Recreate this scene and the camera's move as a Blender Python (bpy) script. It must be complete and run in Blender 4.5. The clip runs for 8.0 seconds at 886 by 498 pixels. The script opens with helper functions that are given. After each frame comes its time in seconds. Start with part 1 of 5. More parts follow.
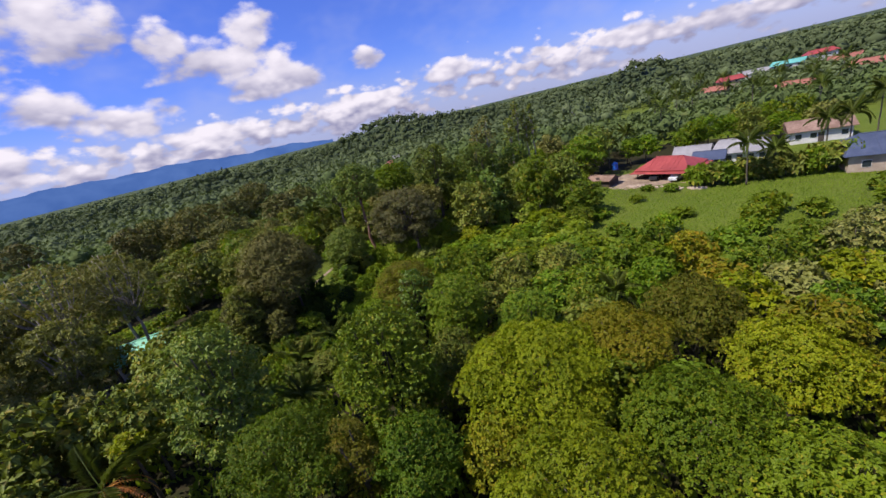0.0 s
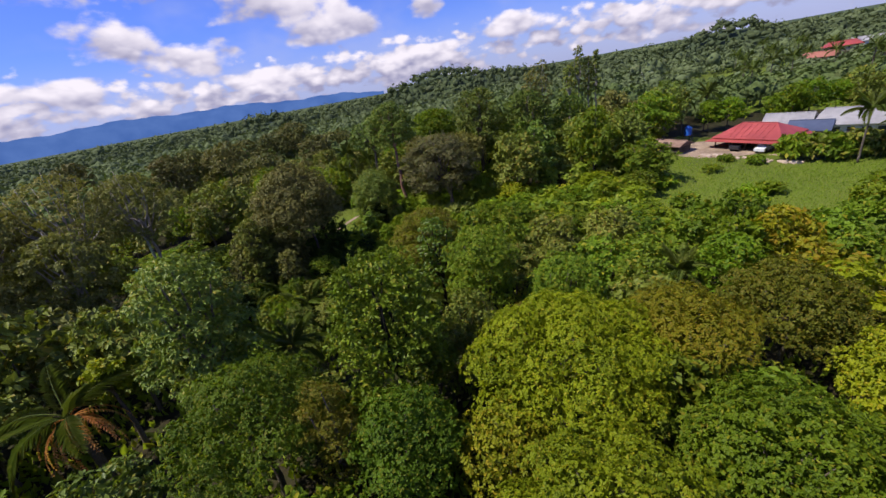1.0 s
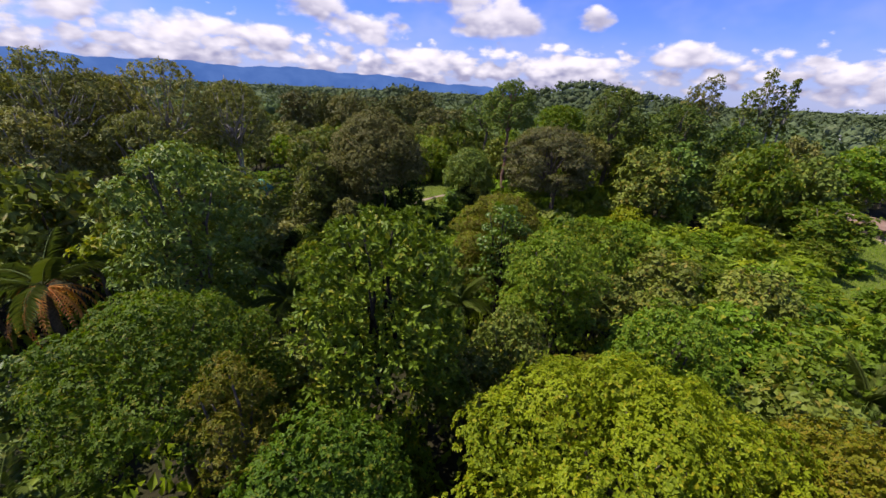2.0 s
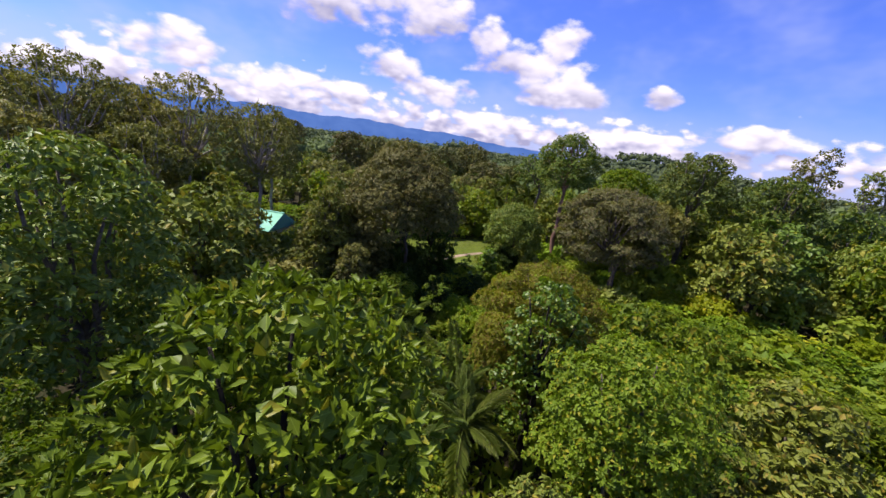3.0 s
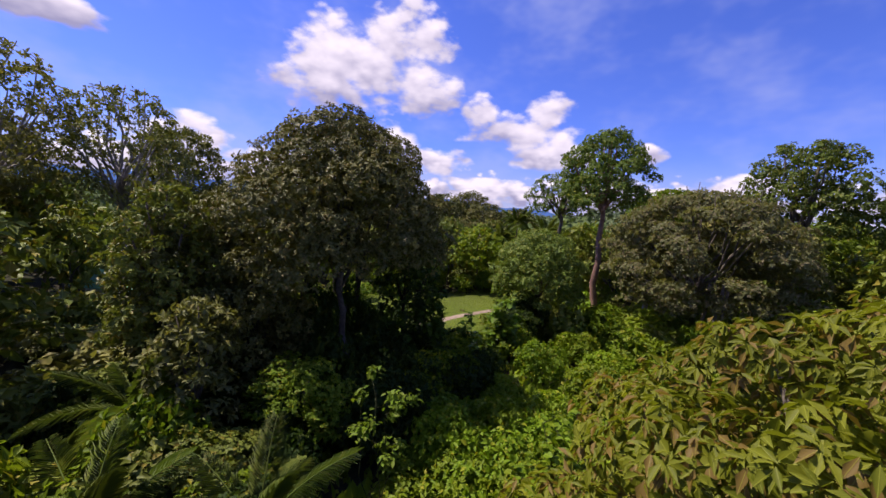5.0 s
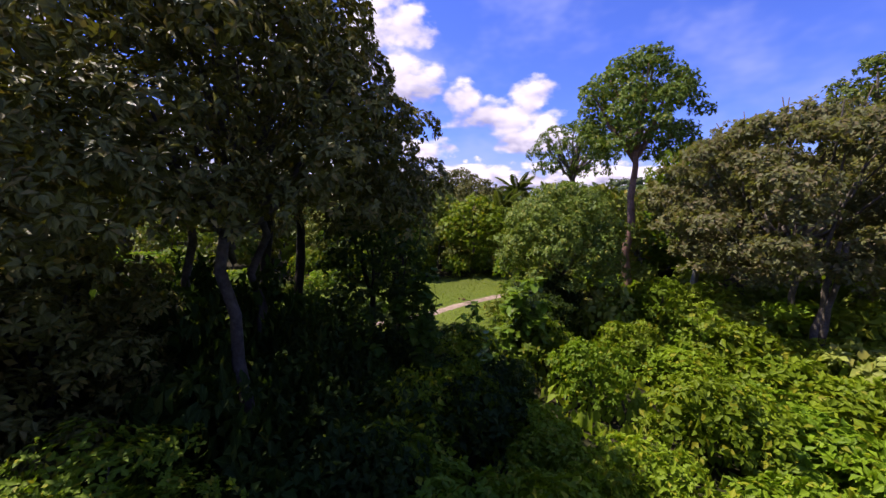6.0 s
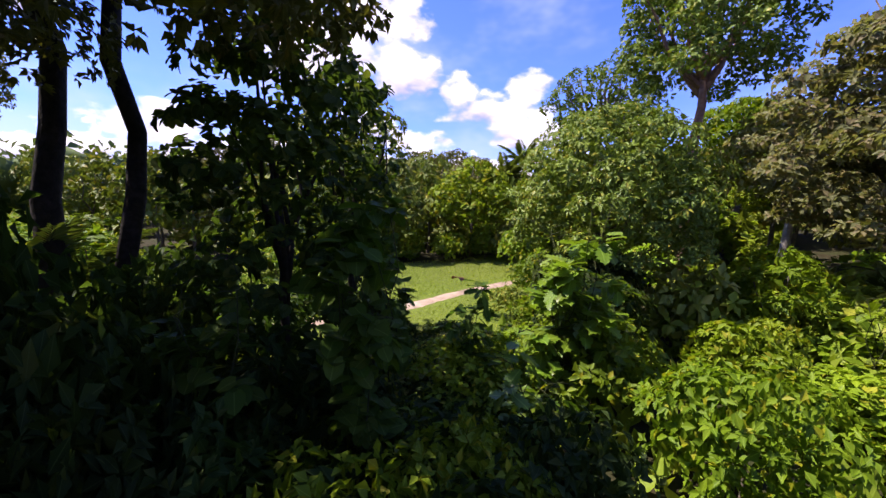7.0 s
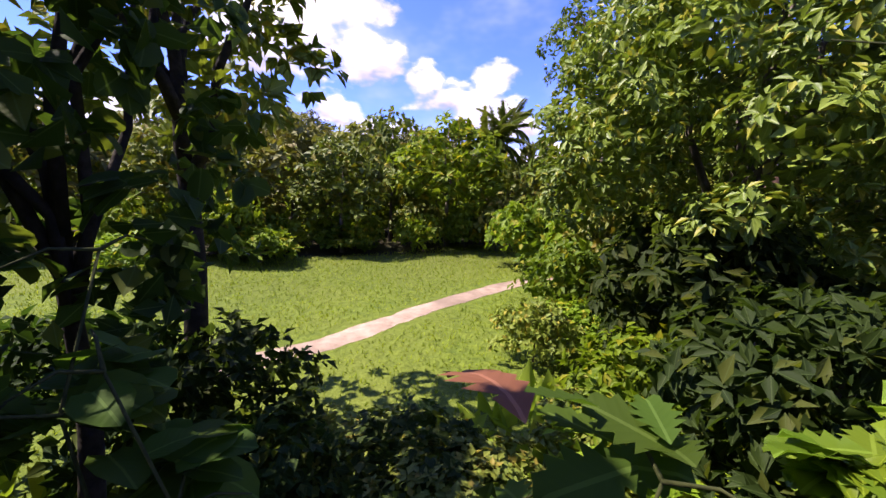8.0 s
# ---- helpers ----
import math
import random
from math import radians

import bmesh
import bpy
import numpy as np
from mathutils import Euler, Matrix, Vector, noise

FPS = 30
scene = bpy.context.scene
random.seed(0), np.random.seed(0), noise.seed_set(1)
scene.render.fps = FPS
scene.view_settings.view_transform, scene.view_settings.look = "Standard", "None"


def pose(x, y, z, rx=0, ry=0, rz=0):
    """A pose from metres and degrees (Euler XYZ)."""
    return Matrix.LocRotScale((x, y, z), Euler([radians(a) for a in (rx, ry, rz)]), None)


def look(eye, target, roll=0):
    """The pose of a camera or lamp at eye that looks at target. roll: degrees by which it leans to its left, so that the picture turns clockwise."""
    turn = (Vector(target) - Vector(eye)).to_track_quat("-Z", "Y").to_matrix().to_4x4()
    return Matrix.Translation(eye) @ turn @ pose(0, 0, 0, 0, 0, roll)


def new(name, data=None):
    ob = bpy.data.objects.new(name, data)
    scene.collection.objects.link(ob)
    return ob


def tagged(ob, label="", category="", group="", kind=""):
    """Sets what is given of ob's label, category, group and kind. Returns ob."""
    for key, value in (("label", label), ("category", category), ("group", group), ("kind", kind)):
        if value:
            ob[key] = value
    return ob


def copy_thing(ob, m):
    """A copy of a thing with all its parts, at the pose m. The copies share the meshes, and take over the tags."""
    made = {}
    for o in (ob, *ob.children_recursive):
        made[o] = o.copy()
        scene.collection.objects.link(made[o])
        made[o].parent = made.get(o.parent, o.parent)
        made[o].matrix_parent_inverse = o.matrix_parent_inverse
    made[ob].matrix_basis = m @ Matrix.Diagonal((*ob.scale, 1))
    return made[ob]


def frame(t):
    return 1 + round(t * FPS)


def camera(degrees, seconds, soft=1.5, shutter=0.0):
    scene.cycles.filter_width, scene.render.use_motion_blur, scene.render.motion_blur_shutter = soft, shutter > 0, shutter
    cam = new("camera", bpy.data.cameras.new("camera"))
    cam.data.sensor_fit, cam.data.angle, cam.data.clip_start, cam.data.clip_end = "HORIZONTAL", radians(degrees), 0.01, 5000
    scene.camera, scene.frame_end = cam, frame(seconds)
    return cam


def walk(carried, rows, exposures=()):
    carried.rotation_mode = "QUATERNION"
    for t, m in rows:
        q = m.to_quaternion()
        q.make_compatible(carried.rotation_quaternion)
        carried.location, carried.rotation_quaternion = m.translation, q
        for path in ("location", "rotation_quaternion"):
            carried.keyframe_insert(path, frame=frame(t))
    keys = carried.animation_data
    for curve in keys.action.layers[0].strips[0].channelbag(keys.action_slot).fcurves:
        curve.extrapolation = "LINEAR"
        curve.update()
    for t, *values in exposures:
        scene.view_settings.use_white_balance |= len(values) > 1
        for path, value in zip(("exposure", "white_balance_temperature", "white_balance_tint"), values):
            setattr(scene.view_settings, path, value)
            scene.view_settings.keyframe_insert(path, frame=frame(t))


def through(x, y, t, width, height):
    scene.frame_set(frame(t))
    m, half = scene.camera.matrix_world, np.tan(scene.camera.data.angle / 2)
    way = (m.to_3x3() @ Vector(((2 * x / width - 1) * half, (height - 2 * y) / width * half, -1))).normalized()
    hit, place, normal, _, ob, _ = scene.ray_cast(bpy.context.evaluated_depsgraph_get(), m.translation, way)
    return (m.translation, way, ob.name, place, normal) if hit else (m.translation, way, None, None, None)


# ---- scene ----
cam = camera(98.0, 8.0)
PATH = [
    (0, (0.043, 0.161, 27.889), (-0.11, 2.045, 27.235), -13.8),
    (0.5, (0.153, 2.689, 26.65), (-0.068, 4.537, 25.919), -14.2),
    (1, (0.332, 5.357, 24.469), (-0.044, 7.155, 23.677), -10.4),
    (1.5, (0.596, 8.665, 22.234), (0.003, 10.39, 21.415), -3.5),
    (2, (0.493, 12.625, 20.471), (-0.322, 14.286, 19.712), 2.8),
    (2.2, (0.288, 14.253, 19.928), (-0.603, 15.892, 19.206), 4.6),
    (3.3, (-3.405, 23.291, 18.182), (-4.516, 24.897, 17.749), 7.7),
    (3.5, (-4.108, 24.968, 17.604), (-5.235, 26.578, 17.23), 7.2),
    (4, (-6.064, 28.96, 16.204), (-7.212, 30.577, 15.948), 6.0),
    (4.5, (-8.278, 32.73, 14.874), (-9.436, 34.348, 14.676), 5.2),
    (4.7, (-9.162, 34.134, 14.362), (-10.319, 35.754, 14.166), 4.8),
    (5.8, (-14.768, 42.446, 11.907), (-15.872, 44.096, 11.663), 1.6),
    (6, (-15.629, 43.809, 11.394), (-16.727, 45.461, 11.136), 1.1),
    (6.5, (-17.728, 47.37, 9.969), (-18.82, 49.021, 9.682), 1.0),
    (7, (-19.852, 50.88, 8.814), (-20.923, 52.544, 8.527), 1.9),
    (7.3, (-21.15, 53.02, 8.3), (-22.174, 54.711, 8.001), 2.6),
    (7.5, (-22.05, 54.45, 8.02), (-23.037, 56.16, 7.7), 3.2),
    (8.0, (-24.3, 57.95, 7.45), (-25.22, 59.694, 7.116), 2.2),
]
walk(cam, [(t, look(eye, to, roll)) for t, eye, to, roll in PATH],
     exposures=((0, 0.20, 6500, 14), (1.2, 0.25, 6500, 14), (2.2, 0.40, 6500, 15), (3.3, 0.58, 6500, 18), (3.6, 0.54, 6500, 18), (4.0, 0.36, 6500, 20), (4.5, 0.30, 6500, 22), (5.8, 0.52, 6500, 24), (6.5, 0.88, 6500, 24), (7.0, 1.15, 6500, 24), (7.5, 1.3, 6500, 24), (8.0, 1.25, 6500, 28)))

# ---------------------------------------------------------------- light
SUN_AZ, SUN_EL = -110.0, 58.0
sun_way = Vector((math.sin(radians(SUN_AZ)) * math.cos(radians(SUN_EL)),
                  math.cos(radians(SUN_AZ)) * math.cos(radians(SUN_EL)), math.sin(radians(SUN_EL))))
sun = new("sun", bpy.data.lights.new("sun", "SUN"))
sun.data.energy, sun.data.angle, sun.data.color = 5.0, radians(0.53), (1.0, 0.95, 0.86)
sun.matrix_world = look(sun_way * 300, (0, 0, 0))

# cumulus clouds of the day: azimuth, elevation, half width, half height (degrees)
CLOUDS = [(-49, 19, 12, 6.5), (-43, 22, 8, 5.5), (-56, 16, 6, 4), (-41, 16.5, 7, 4.5), (-50, 17, 12, 5), (-25, 11.5, 9, 3.2), (-31, 13.5, 3, 3),
          (-21.5, 14, 4.2, 3.4), (-20, 8.5, 6.5, 2.4), (-8.3, 8.4, 2.7, 1.9), (-59, 4.6, 7.5, 2.3), (-44, 9.5, 5, 2.8),
          (-37, 7, 7, 2.0), (-50, 5, 7, 1.8), (2, 5.0, 6.5, 1.6), (13, 3.8, 3, 1.3), (24, 3.6, 4, 1.5), (36, 2.6, 6, 1.3), (-30, 4, 7, 1.3), (-10, 4, 9, 1.0),
          (-82, 17, 7, 1.8), (-70, 7, 7, 2.5), (150, 22, 20, 8), (95, 18, 16, 6), (-150, 25, 18, 8), (60, 9, 10, 3)]


def build_world():
    world = bpy.data.worlds.new("sky")
    scene.world = world
    world.use_nodes = True
    nt = world.node_tree
    nt.nodes.clear()
    N, L = nt.nodes.new, nt.links.new

    def m(op, a, b=None, c=None, clamp=False):
        n = N("ShaderNodeMath")
        n.operation, n.use_clamp = op, clamp
        for i, v in enumerate((a, b, c)):
            if v is None:
                continue
            if isinstance(v, (int, float)):
                n.inputs[i].default_value = v
            else:
                L(v, n.inputs[i])
        return n.outputs[0]

    def ramp(v, lo, hi):
        n = N("ShaderNodeMapRange")
        n.interpolation_type = "SMOOTHSTEP"
        n.inputs[1].default_value, n.inputs[2].default_value = lo, hi
        L(v, n.inputs[0])
        return n.outputs[0]

    def noise_at(vec, scale, detail, rough=0.55):
        n = N("ShaderNodeTexNoise")
        n.inputs["Scale"].default_value, n.inputs["Detail"].default_value, n.inputs["Roughness"].default_value = scale, detail, rough
        L(vec, n.inputs["Vector"])
        return n.outputs["Fac"]

    def mix(f, a, b):
        n = N("ShaderNodeMix")
        n.data_type = "RGBA"
        for sock, v in ((n.inputs[0], f), (n.inputs[6], a), (n.inputs[7], b)):
            if isinstance(v, tuple):
                sock.default_value = (*v, 1)
            elif isinstance(v, (int, float)):
                sock.default_value = v
            else:
                L(v, sock)
        return n.outputs[2]

    co = N("ShaderNodeTexCoord").outputs["Generated"]
    sep = N("ShaderNodeSeparateXYZ")
    L(co, sep.inputs[0])
    x, y, z = sep.outputs
    az = m("MULTIPLY", m("ARCTAN2", x, y), 180 / math.pi)
    el = m("MULTIPLY", m("ARCSINE", z), 180 / math.pi)

    flat = N("ShaderNodeCombineXYZ")          # angle space, squeezed so that far clouds lie in rows
    L(m("MULTIPLY", az, 0.1), flat.inputs[0])
    L(m("MULTIPLY", el, 0.17), flat.inputs[1])
    up = N("ShaderNodeCombineXYZ")
    L(m("ADD", m("MULTIPLY", az, 0.1), -0.04), up.inputs[0])
    L(m("ADD", m("MULTIPLY", el, 0.17), 0.2), up.inputs[1])

    down = N("ShaderNodeCombineXYZ")
    L(m("MULTIPLY", az, 0.1), down.inputs[0])
    L(m("ADD", m("MULTIPLY", el, 0.17), -0.374), down.inputs[1])

    def field(e):
        f = None
        for a, b, w, h in CLOUDS:
            u = m("MULTIPLY", m("ADD", az, -a), 1 / w)
            v = m("MULTIPLY", m("ADD", e, -b), 1 / h)
            d = m("SUBTRACT", 1.0, m("ADD", m("MULTIPLY", u, u), m("MULTIPLY", v, v)))
            f = d if f is None else m("SMOOTH_MAX", f, d, 0.25)
        return m("MAXIMUM", f, -1.2)

    def puffs(vec, scale):
        n = N("ShaderNodeTexVoronoi")
        n.feature = "SMOOTH_F1"
        n.inputs["Scale"].default_value, n.inputs["Smoothness"].default_value = scale, 0.45
        L(vec, n.inputs["Vector"])
        return m("SUBTRACT", 0.5, n.outputs["Distance"])

    def whole(e, vec, detail):
        # placed heaps, and a broken row of small ones towards the horizon
        n1 = noise_at(vec, 1.25, detail, 0.56)
        n2 = noise_at(vec, 0.8, 2.0)
        heap = m("ADD", field(e), m("ADD", m("MULTIPLY", m("ADD", n1, -0.5), 3.4), m("ADD", m("MULTIPLY", puffs(vec, 3.0), 0.9), m("MULTIPLY", puffs(vec, 7.5), 0.35))))
        low = m("SUBTRACT", 1.0, m("ABSOLUTE", m("MULTIPLY", m("ADD", e, -2.8), 1 / 4.0)))
        small = m("ADD", m("MULTIPLY", puffs(vec, 6.0), 1.35), m("MULTIPLY", m("ADD", noise_at(vec, 3.4, detail, 0.58), -0.5), 3.0))
        row = m("ADD", m("MULTIPLY", low, 1.25), m("ADD", m("MULTIPLY", m("ADD", n2, -0.5), 2.4), small))
        return m("MAXIMUM", heap, m("ADD", row, -0.35))

    here = whole(el, flat.outputs[0], 7.0)
    above = whole(m("ADD", el, 1.2), up.outputs[0], 4.0)
    under = whole(m("ADD", el, -2.2), down.outputs[0], 2.0)
    mask = ramp(here, 0.12, 0.80)
    # white heads, grey-violet bases, and relief from the sun's side
    relief = m("MULTIPLY", m("SUBTRACT", here, above), 0.34)
    base = ramp(under, -0.6, 1.3)
    lit = m("ADD", m("MULTIPLY", base, 0.62), m("ADD", relief, 0.14), clamp=True)
    body = mix(lit, (0.40, 0.40, 0.60), (1.10, 1.05, 1.14))

    sky = N("ShaderNodeTexSky")
    sky.sky_type, sky.sun_disc = "NISHITA", False
    sky.sun_elevation, sky.sun_rotation = radians(SUN_EL), radians(SUN_AZ)
    sky.dust_density, sky.ozone_density, sky.air_density = 0.35, 3.0, 1.1
    tint = N("ShaderNodeMix")
    tint.data_type, tint.blend_type = "RGBA", "MULTIPLY"
    tint.inputs[0].default_value = 1.0
    L(sky.outputs[0], tint.inputs[6])
    tint.inputs[7].default_value = (0.064, 0.084, 0.190, 1)
    veil = noise_at(flat.outputs[0], 0.55, 4.0, 0.6)
    thin = m("MULTIPLY", ramp(veil, 0.42, 0.75), 0.45)
    blue = mix(thin, tint.outputs[2], (0.55, 0.62, 0.95))
    hazy = m("MULTIPLY", m("SUBTRACT", 1.0, ramp(el, 0.0, 9.0)), 0.6)
    blue = mix(hazy, blue, (0.55, 0.60, 0.90))
    out = mix(mask, blue, body)
    bg = N("ShaderNodeBackground")
    L(out, bg.inputs[0])
    bg.inputs[1].default_value = 0.74
    L(bg.outputs[0], N("ShaderNodeOutputWorld").inputs[0])


build_world()

# ---------------------------------------------------------------- materials


def nodes_of(name):
    mat = bpy.data.materials.new(name)
    mat.use_nodes = True
    nt = mat.node_tree
    return mat, nt, nt.nodes["Principled BSDF"], nt.nodes["Material Output"]


def mixrgb(nt, f, a, b, mode="MIX"):
    n = nt.nodes.new("ShaderNodeMix")
    n.data_type, n.blend_type = "RGBA", mode
    for sock, v in ((n.inputs[0], f), (n.inputs[6], a), (n.inputs[7], b)):
        if isinstance(v, tuple):
            sock.default_value = (*v, 1)
        elif isinstance(v, (int, float)):
            sock.default_value = v
        else:
            nt.links.new(v, sock)
    return n.outputs[2]


def tex_noise(nt, scale, detail=4.0, coord="Object", rough=0.55):
    tc = nt.nodes.new("ShaderNodeTexCoord")
    n = nt.nodes.new("ShaderNodeTexNoise")
    n.inputs["Scale"].default_value, n.inputs["Detail"].default_value, n.inputs["Roughness"].default_value = scale, detail, rough
    if coord == "World":
        nt.links.new(nt.nodes.new("ShaderNodeNewGeometry").outputs["Position"], n.inputs["Vector"])
    else:
        nt.links.new(tc.outputs[coord], n.inputs["Vector"])
    return n.outputs["Fac"]


def span(nt, v, lo, hi):
    n = nt.nodes.new("ShaderNodeMapRange")
    n.inputs[1].default_value, n.inputs[2].default_value = lo, hi
    nt.links.new(v, n.inputs[0])
    return n.outputs[0]


def leaf_material(name, dark, light, odd, odd_share=0.12, rough=0.5, through=0.40, patch=0.45, even=0.5):
    """Living leaves: each leaf its own tone, broader patches of tone, some yellowed ones, light shining through."""
    mat, nt, bsdf, out = nodes_of(name)
    geo = nt.nodes.new("ShaderNodeNewGeometry")
    info = nt.nodes.new("ShaderNodeObjectInfo")
    each = geo.outputs["Random Per Island"]
    c = mixrgb(nt, span(nt, each, 0.0, 1.0), dark, light)
    c2 = mixrgb(nt, span(nt, tex_noise(nt, patch, 3.0, "World"), 0.35, 0.65), tuple(0.8 * v for v in dark), light)
    c = mixrgb(nt, even, c, c2)
    wrap = nt.nodes.new("ShaderNodeMath")
    wrap.operation = "FRACT"
    mul = nt.nodes.new("ShaderNodeMath")
    mul.operation = "MULTIPLY"
    nt.links.new(each, mul.inputs[0])
    mul.inputs[1].default_value = 37.7
    nt.links.new(mul.outputs[0], wrap.inputs[0])
    pick = nt.nodes.new("ShaderNodeMath")
    pick.operation = "LESS_THAN"
    nt.links.new(wrap.outputs[0], pick.inputs[0])
    pick.inputs[1].default_value = odd_share
    c = mixrgb(nt, pick.outputs[0], c, odd)
    # midrib and side veins, in the leaf's own across and along
    at = nt.nodes.new("ShaderNodeAttribute")
    at.attribute_name = "blade"
    sp = nt.nodes.new("ShaderNodeSeparateXYZ")
    nt.links.new(at.outputs["Vector"], sp.inputs[0])

    def num(op, a, b):
        n = nt.nodes.new("ShaderNodeMath")
        n.operation = op
        for i, v in enumerate((a, b)):
            if isinstance(v, (int, float)):
                n.inputs[i].default_value = v
            else:
                nt.links.new(v, n.inputs[i])
        return n.outputs[0]

    side = num("ABSOLUTE", sp.outputs[0], 0.0)
    rib = num("LESS_THAN", side, 0.028)
    wave = num("SINE", num("MULTIPLY", num("SUBTRACT", sp.outputs[1], num("MULTIPLY", side, 0.75)), 46.0), 0.0)
    vein = num("MAXIMUM", num("MULTIPLY", rib, 0.8), num("MULTIPLY", span(nt, wave, 0.80, 1.0), 0.05))
    c = mixrgb(nt, num("MULTIPLY", vein, 0.45), c, tuple(min(1.0, 1.7 * v + 0.03) for v in light))
    relief = nt.nodes.new("ShaderNodeBump")
    relief.inputs["Strength"].default_value, relief.inputs["Distance"].default_value = 0.07, 0.01
    nt.links.new(wave, relief.inputs["Height"])
    nt.links.new(relief.outputs[0], bsdf.inputs["Normal"])
    hue = nt.nodes.new("ShaderNodeHueSaturation")
    nt.links.new(c, hue.inputs["Color"])
    val = nt.nodes.new("ShaderNodeMapRange")
    val.inputs[3].default_value, val.inputs[4].default_value = 0.8, 1.2
    nt.links.new(info.outputs["Random"], val.inputs[0])
    nt.links.new(val.outputs[0], hue.inputs["Value"])
    warm = nt.nodes.new("ShaderNodeMapRange")
    warm.inputs[3].default_value, warm.inputs[4].default_value = 0.488, 0.514
    again = nt.nodes.new("ShaderNodeMath")
    again.operation = "FRACT"
    nt.links.new(num("MULTIPLY", info.outputs["Random"], 17.3), again.inputs[0])
    nt.links.new(again.outputs[0], warm.inputs[0])
    nt.links.new(warm.outputs[0], hue.inputs["Hue"])
    c = hue.outputs[0]
    nt.links.new(c, bsdf.inputs["Base Color"])
    bsdf.inputs["Roughness"].default_value = rough
    bsdf.inputs["Specular IOR Level"].default_value = 0.14 if rough > 0.36 else 0.32
    tr = nt.nodes.new("ShaderNodeBsdfTranslucent")
    nt.links.new(mixrgb(nt, 1.0, c, (1.25, 1.3, 0.55), "MULTIPLY"), tr.inputs["Color"])
    mx = nt.nodes.new("ShaderNodeMixShader")
    mx.inputs[0].default_value = through
    nt.links.new(bsdf.outputs[0], mx.inputs[1])
    nt.links.new(tr.outputs[0], mx.inputs[2])
    nt.links.new(mx.outputs[0], out.inputs["Surface"])
    return mat


def rough_material(name, dark, light, scale, rough=0.85, bump=0.3, metal=0.0, spot=None, coord="Object", stretch=None):
    """Earth, bark, plaster, sheet: two scales of tone and a fine relief."""
    mat, nt, bsdf, out = nodes_of(name)
    a, b = tex_noise(nt, scale, 6.0, coord), tex_noise(nt, scale * 0.13, 3.0, coord)
    c = mixrgb(nt, span(nt, a, 0.3, 0.7), dark, light)
    c = mixrgb(nt, span(nt, b, 0.4, 0.8), c, spot or tuple(0.7 * v for v in dark))
    nt.links.new(c, bsdf.inputs["Base Color"])
    bsdf.inputs["Roughness"].default_value, bsdf.inputs["Metallic"].default_value = rough, metal
    bsdf.inputs["Specular IOR Level"].default_value = 0.5 if rough < 0.75 else 0.12
    bp = nt.nodes.new("ShaderNodeBump")
    bp.inputs["Strength"].default_value = bump
    bp.inputs["Distance"].default_value = 0.05
    nt.links.new(a, bp.inputs["Height"])
    nt.links.new(bp.outputs[0], bsdf.inputs["Normal"])
    return mat


def plain_material(name, color, rough=0.6, metal=0.0):
    mat, nt, bsdf, out = nodes_of(name)
    nt.links.new(mixrgb(nt, span(nt, tex_noise(nt, 1.7, 5.0), 0.35, 0.7), color, tuple(0.72 * v for v in color)), bsdf.inputs["Base Color"])
    bsdf.inputs["Roughness"].default_value, bsdf.inputs["Metallic"].default_value = rough, metal
    return mat


